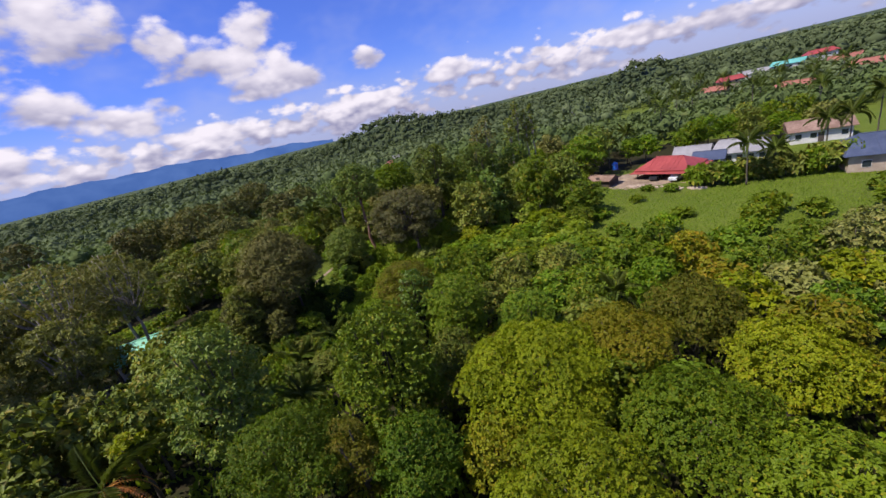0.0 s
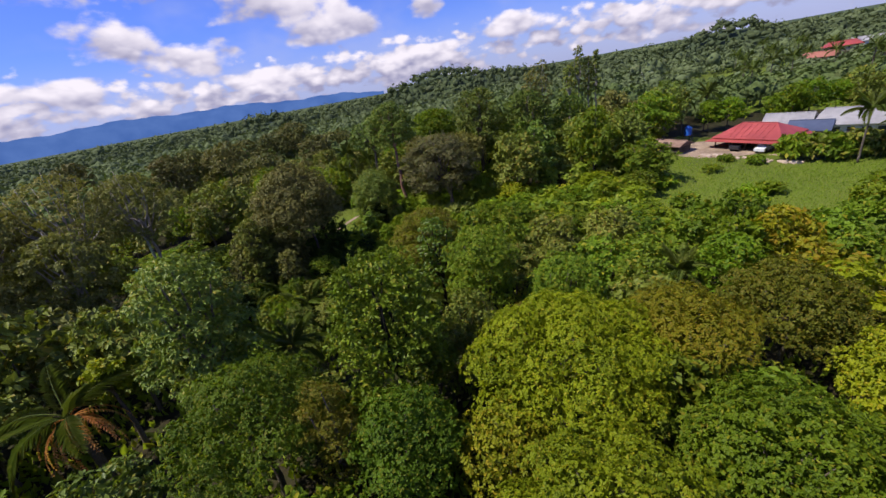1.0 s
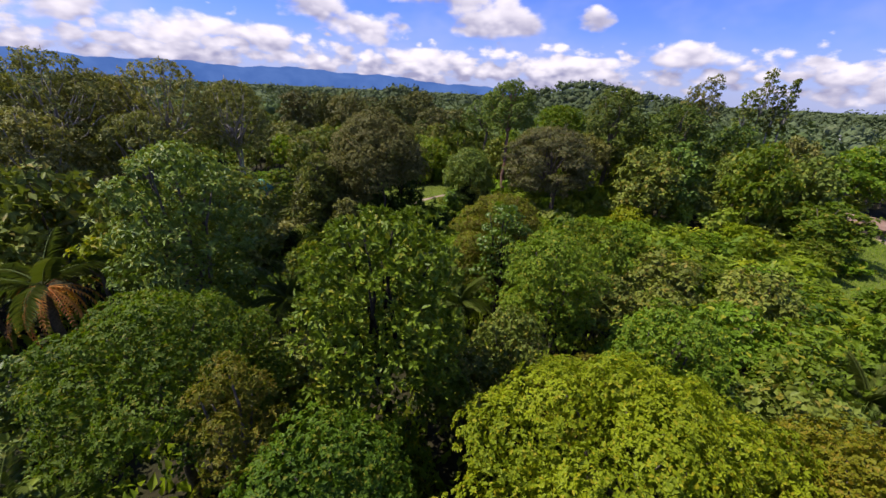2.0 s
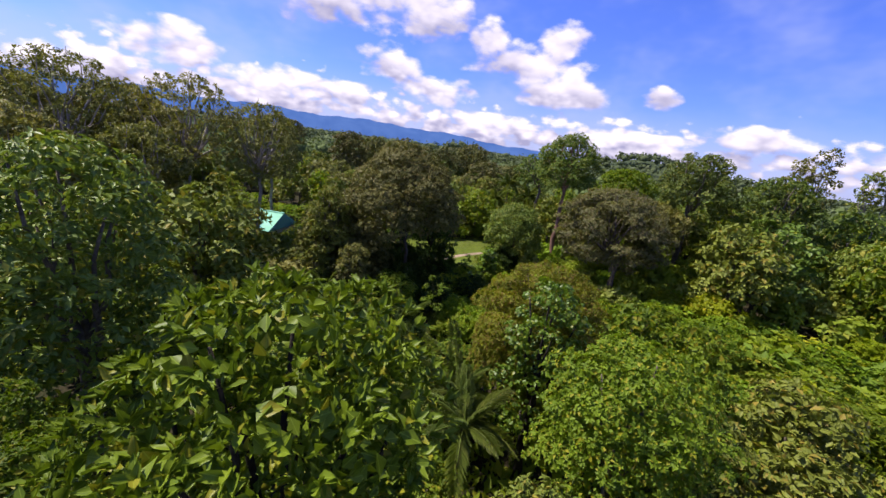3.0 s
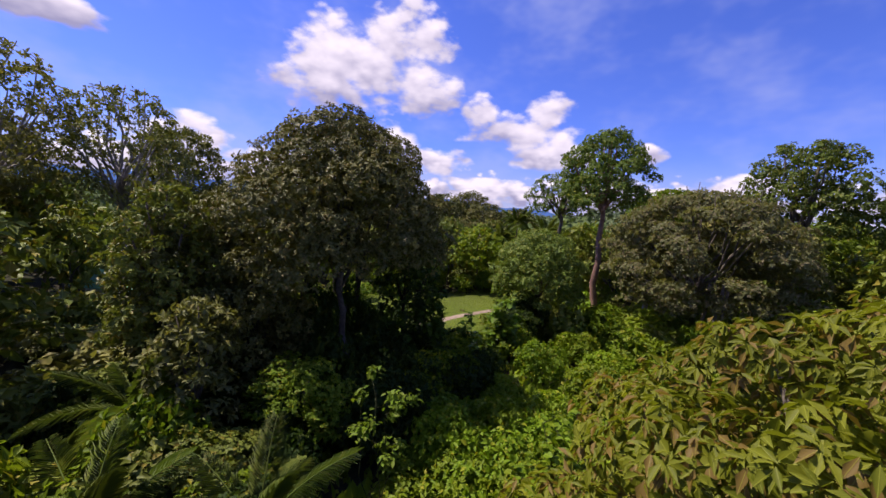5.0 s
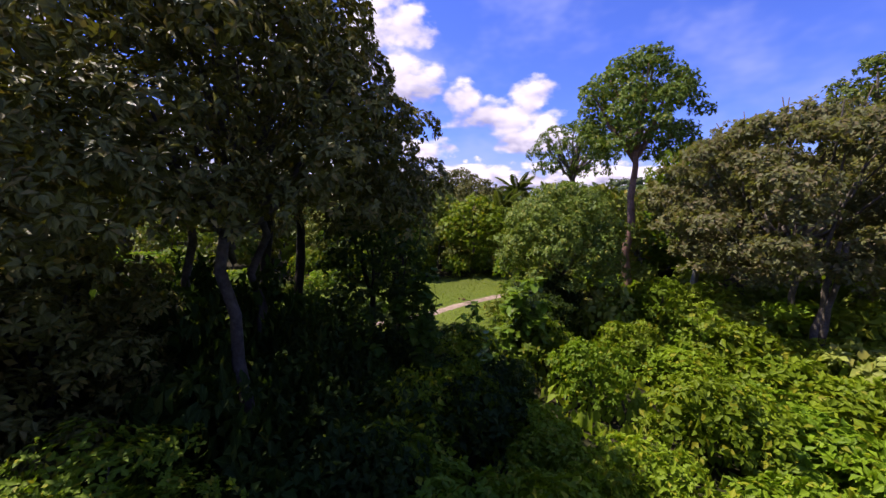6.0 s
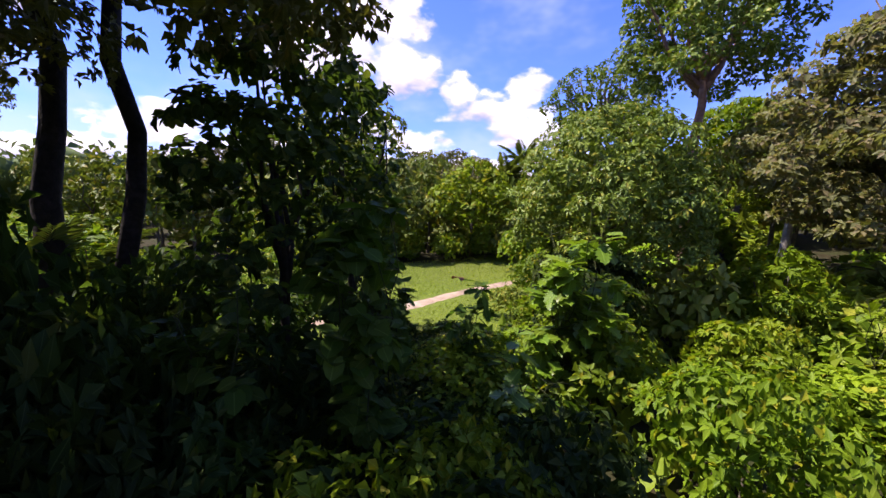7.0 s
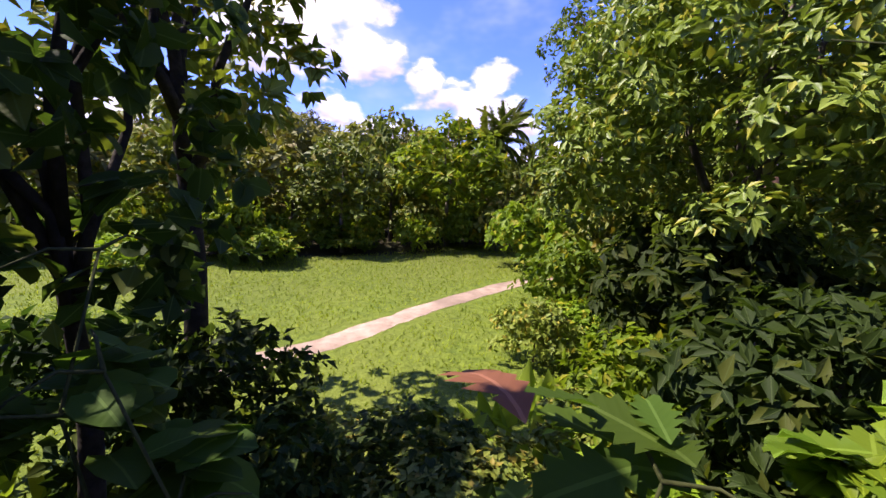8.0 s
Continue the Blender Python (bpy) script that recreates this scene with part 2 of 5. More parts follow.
LEAF = {
    "mid": leaf_material("leaf_mid", (0.076, 0.13, 0.009), (0.185, 0.255, 0.015), (0.26, 0.24, 0.017)),
    "bright": leaf_material("leaf_bright", (0.08, 0.145, 0.007), (0.19, 0.265, 0.01), (0.25, 0.25, 0.012), 0.10),
    "lime": leaf_material("leaf_lime", (0.12, 0.172, 0.005), (0.265, 0.305, 0.008), (0.29, 0.26, 0.01), 0.10),
    "yellow": leaf_material("leaf_yellow", (0.14, 0.155, 0.007), (0.265, 0.25, 0.011), (0.29, 0.21, 0.015), 0.22),
    "ochre": leaf_material("leaf_ochre", (0.1, 0.11, 0.009), (0.18, 0.175, 0.014), (0.2, 0.145, 0.016), 0.2),
    "rust": leaf_material("leaf_rust", (0.105, 0.112, 0.042), (0.205, 0.198, 0.072), (0.185, 0.145, 0.07), 0.3),
    "young": leaf_material("leaf_young", (0.105, 0.125, 0.01), (0.265, 0.27, 0.018), (0.21, 0.135, 0.032), 0.25),
    "dark": leaf_material("leaf_dark", (0.088, 0.12, 0.016), (0.2, 0.23, 0.032), (0.23, 0.19, 0.026), rough=0.5, through=0.22),
    "olive": leaf_material("leaf_olive", (0.125, 0.132, 0.032), (0.23, 0.225, 0.052), (0.24, 0.2, 0.05), rough=0.5, through=0.25),
    "glossy": leaf_material("leaf_glossy", (0.07, 0.118, 0.018), (0.17, 0.228, 0.032), (0.23, 0.23, 0.028), rough=0.40, through=0.22),
    "broad": leaf_material("leaf_broad", (0.066, 0.116, 0.008), (0.165, 0.228, 0.013), (0.21, 0.21, 0.016), 0.10, rough=0.42, through=0.2),
    "fresh": leaf_material("leaf_fresh", (0.095, 0.16, 0.006), (0.215, 0.29, 0.012), (0.27, 0.27, 0.016), 0.10, through=0.36),
    "fruit": leaf_material("leaf_fruit", (0.08, 0.145, 0.01), (0.17, 0.255, 0.018), (0.24, 0.26, 0.02), 0.10, rough=0.36, through=0.36),
    # shade put into the colour: dimmed leaves for plants under the trees
    "dim": leaf_material("leaf_dim_shade_tone", (0.034, 0.072, 0.008), (0.084, 0.140, 0.014), (0.13, 0.16, 0.016), rough=0.62, through=0.5),
    "mango": leaf_material("leaf_mango", (0.074, 0.082, 0.018), (0.165, 0.16, 0.034), (0.19, 0.15, 0.035), rough=0.45, through=0.14),
    "deep": leaf_material("leaf_deep", (0.056, 0.105, 0.006), (0.135, 0.205, 0.010), (0.20, 0.20, 0.014)),
    # darker still: the deep shade under the trees is in this leaf colour
    "shade": leaf_material("leaf_shade_tone", (0.02, 0.04, 0.007), (0.05, 0.082, 0.013), (0.08, 0.1, 0.015), rough=0.62, through=0.5),
}
far_leaf = leaf_material("leaf_far", (0.038, 0.062, 0.016), (0.092, 0.118, 0.028), (0.1, 0.105, 0.03), 0.04, rough=0.9, through=0.15, patch=0.07, even=0.92)
# aerial haze put into the leaf colour: bluer and flatter than leaf_far
hazy_hill_leaf = leaf_material("leaf_hill_hazy", (0.04, 0.06, 0.022), (0.078, 0.102, 0.036), (0.08, 0.09, 0.04), 0.03, rough=0.9, through=0.12, patch=0.03, even=0.92)
bark = rough_material("bark_brown", (0.085, 0.068, 0.050), (0.20, 0.165, 0.125), 9.0, bump=0.6)
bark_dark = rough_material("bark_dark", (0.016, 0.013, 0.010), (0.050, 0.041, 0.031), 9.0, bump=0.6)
twig_green = rough_material("twig_green", (0.024, 0.030, 0.009), (0.060, 0.066, 0.020), 14.0, bump=0.3)
# bark_brown at about 0.6: the shade under the crown is in the colour
bark_shaded = rough_material("bark_shaded", (0.048, 0.040, 0.032), (0.125, 0.108, 0.088), 8.0, bump=0.6)
bark_pale = rough_material("bark_pale", (0.20, 0.17, 0.14), (0.38, 0.34, 0.29), 7.0, bump=0.5, spot=(0.13, 0.12, 0.09))
bark_red = rough_material("bark_red", (0.19, 0.105, 0.070), (0.34, 0.20, 0.14), 6.0, bump=0.5)
frond_green = leaf_material("frond_green", (0.036, 0.060, 0.007), (0.095, 0.125, 0.012), (0.14, 0.14, 0.03), 0.08, through=0.25)
frond_dead = leaf_material("frond_dead", (0.40, 0.15, 0.03), (0.62, 0.28, 0.07), (0.36, 0.22, 0.08), 0.2, rough=0.7, through=0.3)
leaf_withered = leaf_material("leaf_withered", (0.13, 0.045, 0.022), (0.22, 0.090, 0.045), (0.16, 0.07, 0.035), 0.1, rough=0.7, through=0.15)
earth = rough_material("earth_track", (0.23, 0.165, 0.11), (0.42, 0.32, 0.225), 3.0, bump=0.4, coord="World")
roof_red = rough_material("roof_red_sheet", (0.30, 0.045, 0.038), (0.40, 0.075, 0.06), 1.2, rough=0.5, bump=0.05)
roof_orange = rough_material("roof_orange_sheet", (0.26, 0.085, 0.055), (0.36, 0.145, 0.09), 1.2, rough=0.6, bump=0.05)
roof_grey = rough_material("roof_grey_sheet", (0.25, 0.24, 0.235), (0.36, 0.345, 0.33), 1.0, rough=0.5, bump=0.05)
roof_blue = rough_material("roof_slate_sheet", (0.045, 0.060, 0.105), (0.085, 0.105, 0.16), 1.0, rough=0.5, bump=0.05)
roof_teal = rough_material("roof_teal_sheet", (0.10, 0.36, 0.30), (0.18, 0.50, 0.42), 1.0, rough=0.5, bump=0.05)
roof_mint = rough_material("roof_mint_sheet", (0.24, 0.60, 0.40), (0.36, 0.72, 0.52), 1.0, rough=0.8, bump=0.05)
roof_rust = rough_material("roof_rusty_sheet", (0.20, 0.12, 0.085), (0.36, 0.25, 0.19), 2.2, rough=0.8, bump=0.1)
wall_white = rough_material("wall_white_plaster", (0.62, 0.60, 0.56), (0.78, 0.76, 0.72), 1.5, bump=0.05)
wall_dark = rough_material("wall_dark_boards", (0.07, 0.055, 0.045), (0.14, 0.11, 0.09), 2.0, bump=0.1)
wall_tan = rough_material("wall_tan_plaster", (0.40, 0.30, 0.22), (0.52, 0.42, 0.32), 1.5, bump=0.05)
tank_blue = plain_material("tank_blue_plastic", (0.02, 0.13, 0.52), 0.35)
glass_dark = plain_material("window_glass", (0.03, 0.04, 0.05), 0.08)
rubber = plain_material("tyre_rubber", (0.02, 0.02, 0.02), 0.8)
car_dark = plain_material("car_paint_dark", (0.03, 0.03, 0.035), 0.25)
car_white = plain_material("car_paint_white", (0.70, 0.70, 0.70), 0.3)


def ground_material():
    """Grass, weeds and bare soil, over the whole land."""
    mat, nt, bsdf, out = nodes_of("ground_grass")
    a, b, c = tex_noise(nt, 3.5, 6.0, "World"), tex_noise(nt, 0.22, 4.0, "World"), tex_noise(nt, 0.03, 3.0, "World")
    col = mixrgb(nt, span(nt, a, 0.3, 0.7), (0.062, 0.095, 0.009), (0.130, 0.172, 0.015))
    col = mixrgb(nt, span(nt, b, 0.45, 0.72), col, (0.118, 0.148, 0.018))
    col = mixrgb(nt, span(nt, c, 0.52, 0.70), col, (0.085, 0.100, 0.020))
    nt.links.new(col, bsdf.inputs["Base Color"])
    bsdf.inputs["Roughness"].default_value = 0.8
    bsdf.inputs["Specular IOR Level"].default_value = 0.15
    bp = nt.nodes.new("ShaderNodeBump")
    bp.inputs["Strength"].default_value, bp.inputs["Distance"].default_value = 0.8, 0.25
    nt.links.new(a, bp.inputs["Height"])
    nt.links.new(bp.outputs[0], bsdf.inputs["Normal"])
    return mat


grass = ground_material()
# leaf litter, its tone taken near black for the deep shade between crowns
litter = rough_material("forest_litter_shade", (0.016, 0.013, 0.006), (0.042, 0.033, 0.015), 5.0, bump=0.6, spot=(0.024, 0.034, 0.007), coord="World")
# wooded ground in the same green, haze put into its tone
canopy = rough_material("distant_canopy", (0.040, 0.060, 0.022), (0.075, 0.098, 0.036), 0.05, bump=0.0, spot=(0.040, 0.056, 0.030), coord="World")


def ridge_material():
    """Mountains many kilometres off: the blue air before them is put in as a glow."""
    mat, nt, bsdf, out = nodes_of("far_ridge_haze_glow")
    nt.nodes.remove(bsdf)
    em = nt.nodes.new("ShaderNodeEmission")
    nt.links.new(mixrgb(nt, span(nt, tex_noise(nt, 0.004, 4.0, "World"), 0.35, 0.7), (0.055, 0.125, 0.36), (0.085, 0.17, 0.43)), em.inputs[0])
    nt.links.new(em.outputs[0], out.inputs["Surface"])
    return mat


ridge_haze = ridge_material()

# ---------------------------------------------------------------- building helpers


def mesh_from(name, verts, faces, materials, smooth=False, slots=None, blade=None):
    """One mesh from arrays: faces is (n, 3) or (n, 4), or a list of mixed ones."""
    me = bpy.data.meshes.new(name)
    if isinstance(faces, np.ndarray):
        k = faces.shape[1]
        me.vertices.add(len(verts))
        me.vertices.foreach_set("co", np.asarray(verts, np.float32).ravel())
        me.loops.add(faces.size)
        me.loops.foreach_set("vertex_index", faces.astype(np.int32).ravel())
        me.polygons.add(len(faces))
        me.polygons.foreach_set("loop_start", np.arange(0, faces.size, k, dtype=np.int32))
        me.update(calc_edges=True)
    else:
        me.from_pydata([tuple(v) for v in verts], [], [tuple(f) for f in faces])
    for mt in materials:
        me.materials.append(mt)
    if slots is not None:
        me.polygons.foreach_set("material_index", np.asarray(slots, np.int32))
    if smooth:
        me.polygons.foreach_set("use_smooth", np.ones(len(me.polygons), bool))
    if blade is not None:
        me.attributes.new("blade", "FLOAT_VECTOR", "POINT").data.foreach_set("vector", np.asarray(blade, np.float32).ravel())
    me.update()
    return me


def put(name, me, parent=None, label="", m=None):
    ob = new(name, me)
    if parent is not None:
        ob.parent = parent
    if m is not None:
        ob.matrix_basis = m
    return tagged(ob, label)


def part(name, bm, material, parent, label=""):
    me = bpy.data.meshes.new(name)
    bm.to_mesh(me)
    bm.free()
    me.materials.append(material)
    return put(name, me, parent, label)


def box(bm, x0, x1, y0, y1, z0, z1, bevel=0.0):
    made = bmesh.ops.create_cube(bm, size=1.0)["verts"]
    for v in made:
        v.co = Vector((x0 + (v.co.x + 0.5) * (x1 - x0), y0 + (v.co.y + 0.5) * (y1 - y0), z0 + (v.co.z + 0.5) * (z1 - z0)))
    if bevel:
        bmesh.ops.bevel(bm, geom=list({e for v in made for e in v.link_edges}), offset=bevel, segments=1, affect="EDGES")


def tube(points, radii, sides=8, wob=0.0, rng=None):
    """A tapered, bent tube with closed ends."""
    pts = [Vector(p) for p in points]
    verts, faces = [], []
    for i, p in enumerate(pts):
        way = (pts[min(i + 1, len(pts) - 1)] - pts[max(i - 1, 0)]).normalized()
        a = way.orthogonal().normalized()
        b = way.cross(a)
        for k in range(sides):
            t = 2 * math.pi * k / sides
            r = radii[i] * (1 + (rng.uniform(-wob, wob) if rng is not None else 0))
            verts.append(p + (a * math.cos(t) + b * math.sin(t)) * r)
    for i in range(len(pts) - 1):
        for k in range(sides):
            faces.append((i * sides + k, i * sides + (k + 1) % sides, (i + 1) * sides + (k + 1) % sides, (i + 1) * sides + k))
    faces.append(tuple(range(sides))[::-1])
    faces.append(tuple((len(pts) - 1) * sides + k for k in range(sides)))
    return verts, faces


def bent(a, b, sag, n, rng, jitter=0.0):
    a, b = Vector(a), Vector(b)
    d = (b - a).length
    out = []
    for i in range(n + 1):
        t = i / n
        p = a.lerp(b, t) + Vector((0, 0, sag * d * t * (1 - t) * 4))
        if 0 < i < n:
            p += Vector((rng.uniform(-1, 1), rng.uniform(-1, 1), rng.uniform(-0.4, 0.4))) * jitter * d
        out.append(p)
    return out


# leaf outlines: across, along, lift
LEAVES = {
    "simple": ([(0, 0, 0), (-.5, .45, .14), (0, 1, -.12), (.5, .45, .14)], [(0, 2, 1), (0, 3, 2)]),
    "oval": ([(0, 0, 0), (0, .5, -.03), (0, 1, -.18), (-.36, .22, .10), (-.44, .62, .05), (.36, .22, .10), (.44, .62, .05)],
             [(0, 1, 3), (3, 1, 4), (4, 1, 2), (0, 5, 1), (5, 6, 1), (6, 2, 1)]),
    "round": ([(0, .04, 0), (0, .5, -.04), (0, 1, -.16), (-.30, -.06, .05), (-.52, .25, .07), (-.50, .60, .04), (-.26, .90, -.06),
               (.30, -.06, .05), (.52, .25, .07), (.50, .60, .04), (.26, .90, -.06)],
              [(0, 1, 3), (3, 1, 4), (4, 1, 5), (5, 1, 6), (6, 1, 2), (0, 7, 1), (7, 8, 1), (8, 9, 1), (9, 10, 1), (10, 2, 1)]),
}


def lobed_leaf():
    """A breadfruit leaf: deep pointed lobes on both sides of the midrib."""
    v, f = [(0, 0, 0)], []
    stations = (0.10, 0.28, 0.46, 0.64, 0.82)
    mids = []
    for y in stations:
        v.append((0, y, -0.10 * y * y))
        mids.append(len(v) - 1)
    v.append((0, 1.0, -0.17))
    tip = len(v) - 1
    width = (0.26, 0.42, 0.46, 0.40, 0.24)
    for s in (-1, 1):
        prev = 0
        for i, y in enumerate(stations):
            w = width[i]
            v.append((s * w, y + 0.12, 0.08 - 0.14 * y))
            lobe = len(v) - 1
            v.append((s * w * 0.56, y + 0.15, 0.05 - 0.10 * y))
            inner = len(v) - 1
            nxt = mids[i + 1] if i + 1 < len(mids) else tip
            start = prev if prev else 0
            tri = [(start, mids[i], lobe), (mids[i], inner, lobe), (mids[i], nxt, inner)]
            if start == 0 and i > 0:
                tri = tri[1:]
            f += [t if s < 0 else t[::-1] for t in tri]
            prev = inner
    return v, f


LEAVES["lobed"] = lobed_leaf()


def ribbed_leaf():
    """A big pleated leaf with a scalloped rim."""
    v, f = [], []
    n = 4
    for i in range(n):
        t = i / (n - 1)
        w = 0.50 * math.sin(math.pi * (0.06 + 0.90 * t ** 0.8)) * (1.0 if i % 2 else 0.84)
        z = -0.22 * t * t + 0.05
        fold = 0.05 if i % 2 else -0.02
        v += [(-w, t, z + 0.11 + fold), (0, t, z), (w, t, z + 0.11 + fold)]
    for i in range(n - 1):
        for k in range(2):
            a = i * 3 + k
            f += [(a, a + 1, a + 4), (a, a + 4, a + 3)]
    return v, f


LEAVES["ribbed"] = ribbed_leaf()


def norm_rows(a):
    return a / np.maximum(np.linalg.norm(a, axis=1, keepdims=True), 1e-6)


def leaf_arrays(base, along, normal, length, width, shape):
    """Vertices and triangles for many leaves at once."""
    tv, tf = LEAVES[shape]
    tv, tf = np.array(tv), np.array(tf)
    along = norm_rows(along)
    across = norm_rows(np.cross(along, normal))
    up = np.cross(across, along)
    n, k = len(base), len(tv)
    length, width = np.broadcast_to(length, (n,))[:, None, None], np.broadcast_to(width, (n,))[:, None, None]
    P = (base[:, None, :] + across[:, None, :] * tv[None, :, 0:1] * width + along[:, None, :] * tv[None, :, 1:2] * length
         + up[:, None, :] * tv[None, :, 2:3] * length)
    F = tf[None] + (np.arange(n) * k)[:, None, None]
    return P.reshape(-1, 3), F.reshape(-1, 3)


def rosettes(rng, tips, ways, per, length, wide, shape, droop=0.25, spread=1.0):
    """At each twig's tip a tuft of leaves round the twig's way."""
    n = len(tips)
    ways = norm_rows(ways)
    tip = np.repeat(tips, per, 0)
    way = np.repeat(ways, per, 0)
    r = norm_rows(rng.normal(size=(n * per, 3)))
    side = norm_rows(np.cross(way, r))
    along = norm_rows(side * spread + way * rng.uniform(0.1, 0.9, (n * per, 1)) * (2.0 - spread) + [0, 0, -droop])
    normal = norm_rows(way * 1.0 + [0, 0, 0.8] + rng.normal(size=(n * per, 3)) * 0.35)
    ln = length * rng.uniform(0.65, 1.2, n * per)
    base = tip + way * rng.uniform(-0.5, 0.3, (n * per, 1)) * length * 0.8 + side * length * 0.12
    return leaf_arrays(base, along, normal, ln, ln * wide, shape)


def on_lobes(rng, lobes, per_m2, floor=-0.6, clump=0.5, gaps=0.0):
    """Points on the outer skin of a heap of rounded lobes, in clumps with hollows between, with their outward ways."""
    C = np.array([l[0] for l in lobes])
    R = np.array([l[1] for l in lobes])
    S = np.array([l[2] for l in lobes])
    tips, ways = [], []
    for i in range(len(lobes)):
        n = max(6, int(per_m2 * 4 * math.pi * R[i] ** 2 * (0.45 + 0.5 * S[i])))
        d = norm_rows(rng.normal(size=(n, 3)))
        d = d[(d[:, 2] > floor) & ((d[:, 2] > -0.1) | (rng.random(n) < 0.6))]
        # clumps at the scale of the twigs' tufts
        k = 2 * math.pi * R[i] / clump * 0.5
        a, b, c = rng.uniform(0, 6.28, 3)
        hump = np.sin(d[:, 0] * k + a) * np.sin(d[:, 1] * k + b) + np.sin(d[:, 2] * k * 1.1 + c) * np.sin((d[:, 0] + d[:, 1]) * k * 0.8 + a + b)
        wob = 1 + 0.10 * np.sin(d[:, 0] * 5 + i) * np.cos(d[:, 1] * 6 + 2 * i) + np.clip(0.22 * clump / R[i], 0.03, 0.13) * hump + rng.normal(size=len(d)) * 0.05
        if gaps:
            keep = hump > rng.uniform(-2.0, -2.0 + 2.4 * gaps, len(d))
            d, wob = d[keep], wob[keep]
        p = C[i] + d * np.array([R[i], R[i], R[i] * S[i]]) * wob[:, None]
        q = (p[:, None, :] - C[None]) / (R[None, :, None] * np.stack([np.ones_like(S), np.ones_like(S), S], -1)[None])
        buried = (np.linalg.norm(q, axis=2) < 0.84)
        buried[:, i] = False
        keep = ~buried.any(1)
        tips.append(p[keep])
        ways.append(norm_rows(d[keep] + [0, 0, 0.35]))
    return np.concatenate(tips), np.concatenate(ways)


def ico_arrays():
    bm = bmesh.new()
    bmesh.ops.create_icosphere(bm, subdivisions=1, radius=1.0)
    v = np.array([x.co[:] for x in bm.verts])
    f = np.array([[x.index for x in fc.verts] for fc in bm.faces])
    bm.free()
    return v, f


ICO = ico_arrays()


def joined(chunks):
    vs, fs, off = [], [], 0
    for v, f in chunks:
        vs.append(np.asarray(v, float))
        fs.append(np.asarray(f) + off)
        off += len(v)
    return np.concatenate(vs), np.concatenate(fs)


def crown_lobes(rng, R, z0, z1, count, shape="dome", size=0.42, squash=(0.62, 0.9)):
    """A crown's heap of lobes, between two heights over the root."""
    H, zc = (z1 - z0) / 2, (z1 + z0) / 2
    lobes = [((0, 0, zc + 0.1 * H), 0.50 * R, min(1.6, 0.8 * H / R))] if shape != "airy" else []
    for i in range(count):
        u = (i + 0.5) / count
        cz = 1 - 1.6 * u if shape in ("dome", "peaked") else (0.95 - 1.0 * u if shape == "flat" else 1 - 1.8 * u)
        th = i * 2.399963 + rng.uniform(-0.4, 0.4)
        cr = math.sqrt(max(0.03, 1 - cz * cz))
        if shape == "flat":
            cr = max(cr, 0.25) * 1.05
        if shape == "peaked":
            cr = (1 - max(cz, 0.0)) ** 0.62 * (1.0 if cz > -0.4 else 0.95)
        if shape == "dome" and cz < 0:
            cr = max(cr, 0.90)                       # skirts hang down, they don't draw in
        r = R * size * rng.uniform(0.66, 1.3)
        reach = (R - r * 0.75) * rng.uniform(0.80, 1.12)
        c = (math.cos(th) * cr * reach, math.sin(th) * cr * reach, zc + cz * (H - 0.55 * r))
        lobes.append((c, r, rng.uniform(*squash)))
    return lobes


LEAF_AREA = {"simple": 0.5, "oval": 0.6, "round": 0.78, "ribbed": 0.62, "lobed": 0.5}


def crown_mesh(rng, lobes, mat, cover, per_tip, length, wide, shape, droop=0.25, core=0.7, spread=1.0, gaps=0.35, floor=-0.6):
    """Tufts of leaves on the lobes' skin, and a looser filling of leaves behind them. cover: leaf area over skin area."""
    tips, ways = on_lobes(rng, lobes, cover / (per_tip * LEAF_AREA[shape] * length * length * wide), floor, clump=4.2 * length, gaps=gaps)
    chunks = [rosettes(rng, tips, ways, per_tip, length, wide, shape, droop, spread)]
    blade = [np.tile(np.array(LEAVES[shape][0]), (len(tips) * per_tip, 1))]
    if core > 0:
        r0 = np.array([l[1] for l in lobes])
        fill = max(length, 0.165)
        many = np.clip((1.7 * r0 ** 2 / (0.5 * (1.15 * fill) ** 2 * 0.65)).astype(int), 8, 300)
        C = np.repeat(np.array([l[0] for l in lobes]), many, 0)
        S = np.repeat(np.array([l[2] for l in lobes]), many)
        r = np.repeat(r0, many)
        d = rng.normal(size=C.shape)
        d[:, 2] = np.maximum(d[:, 2], -0.5 * np.abs(d[:, 2])) if floor > -0.5 else d[:, 2]
        d = norm_rows(d)
        out = d * np.stack([r, r, r * S], -1) * (core * rng.uniform(0.7, 1.08, len(r)))[:, None]
        ln = fill * rng.uniform(0.9, 1.4, len(r))
        along = np.cross(d, rng.normal(size=C.shape)) + rng.normal(size=C.shape) * 0.25
        chunks.append(leaf_arrays(C + out, along, norm_rows(d + rng.normal(size=C.shape) * 0.3), ln, ln * 0.65, "simple"))
        blade.append(np.tile(np.array(LEAVES["simple"][0]), (len(r), 1)))
    v, f = joined(chunks)
    return mesh_from("crown", v, f, [mat], blade=np.concatenate(blade))


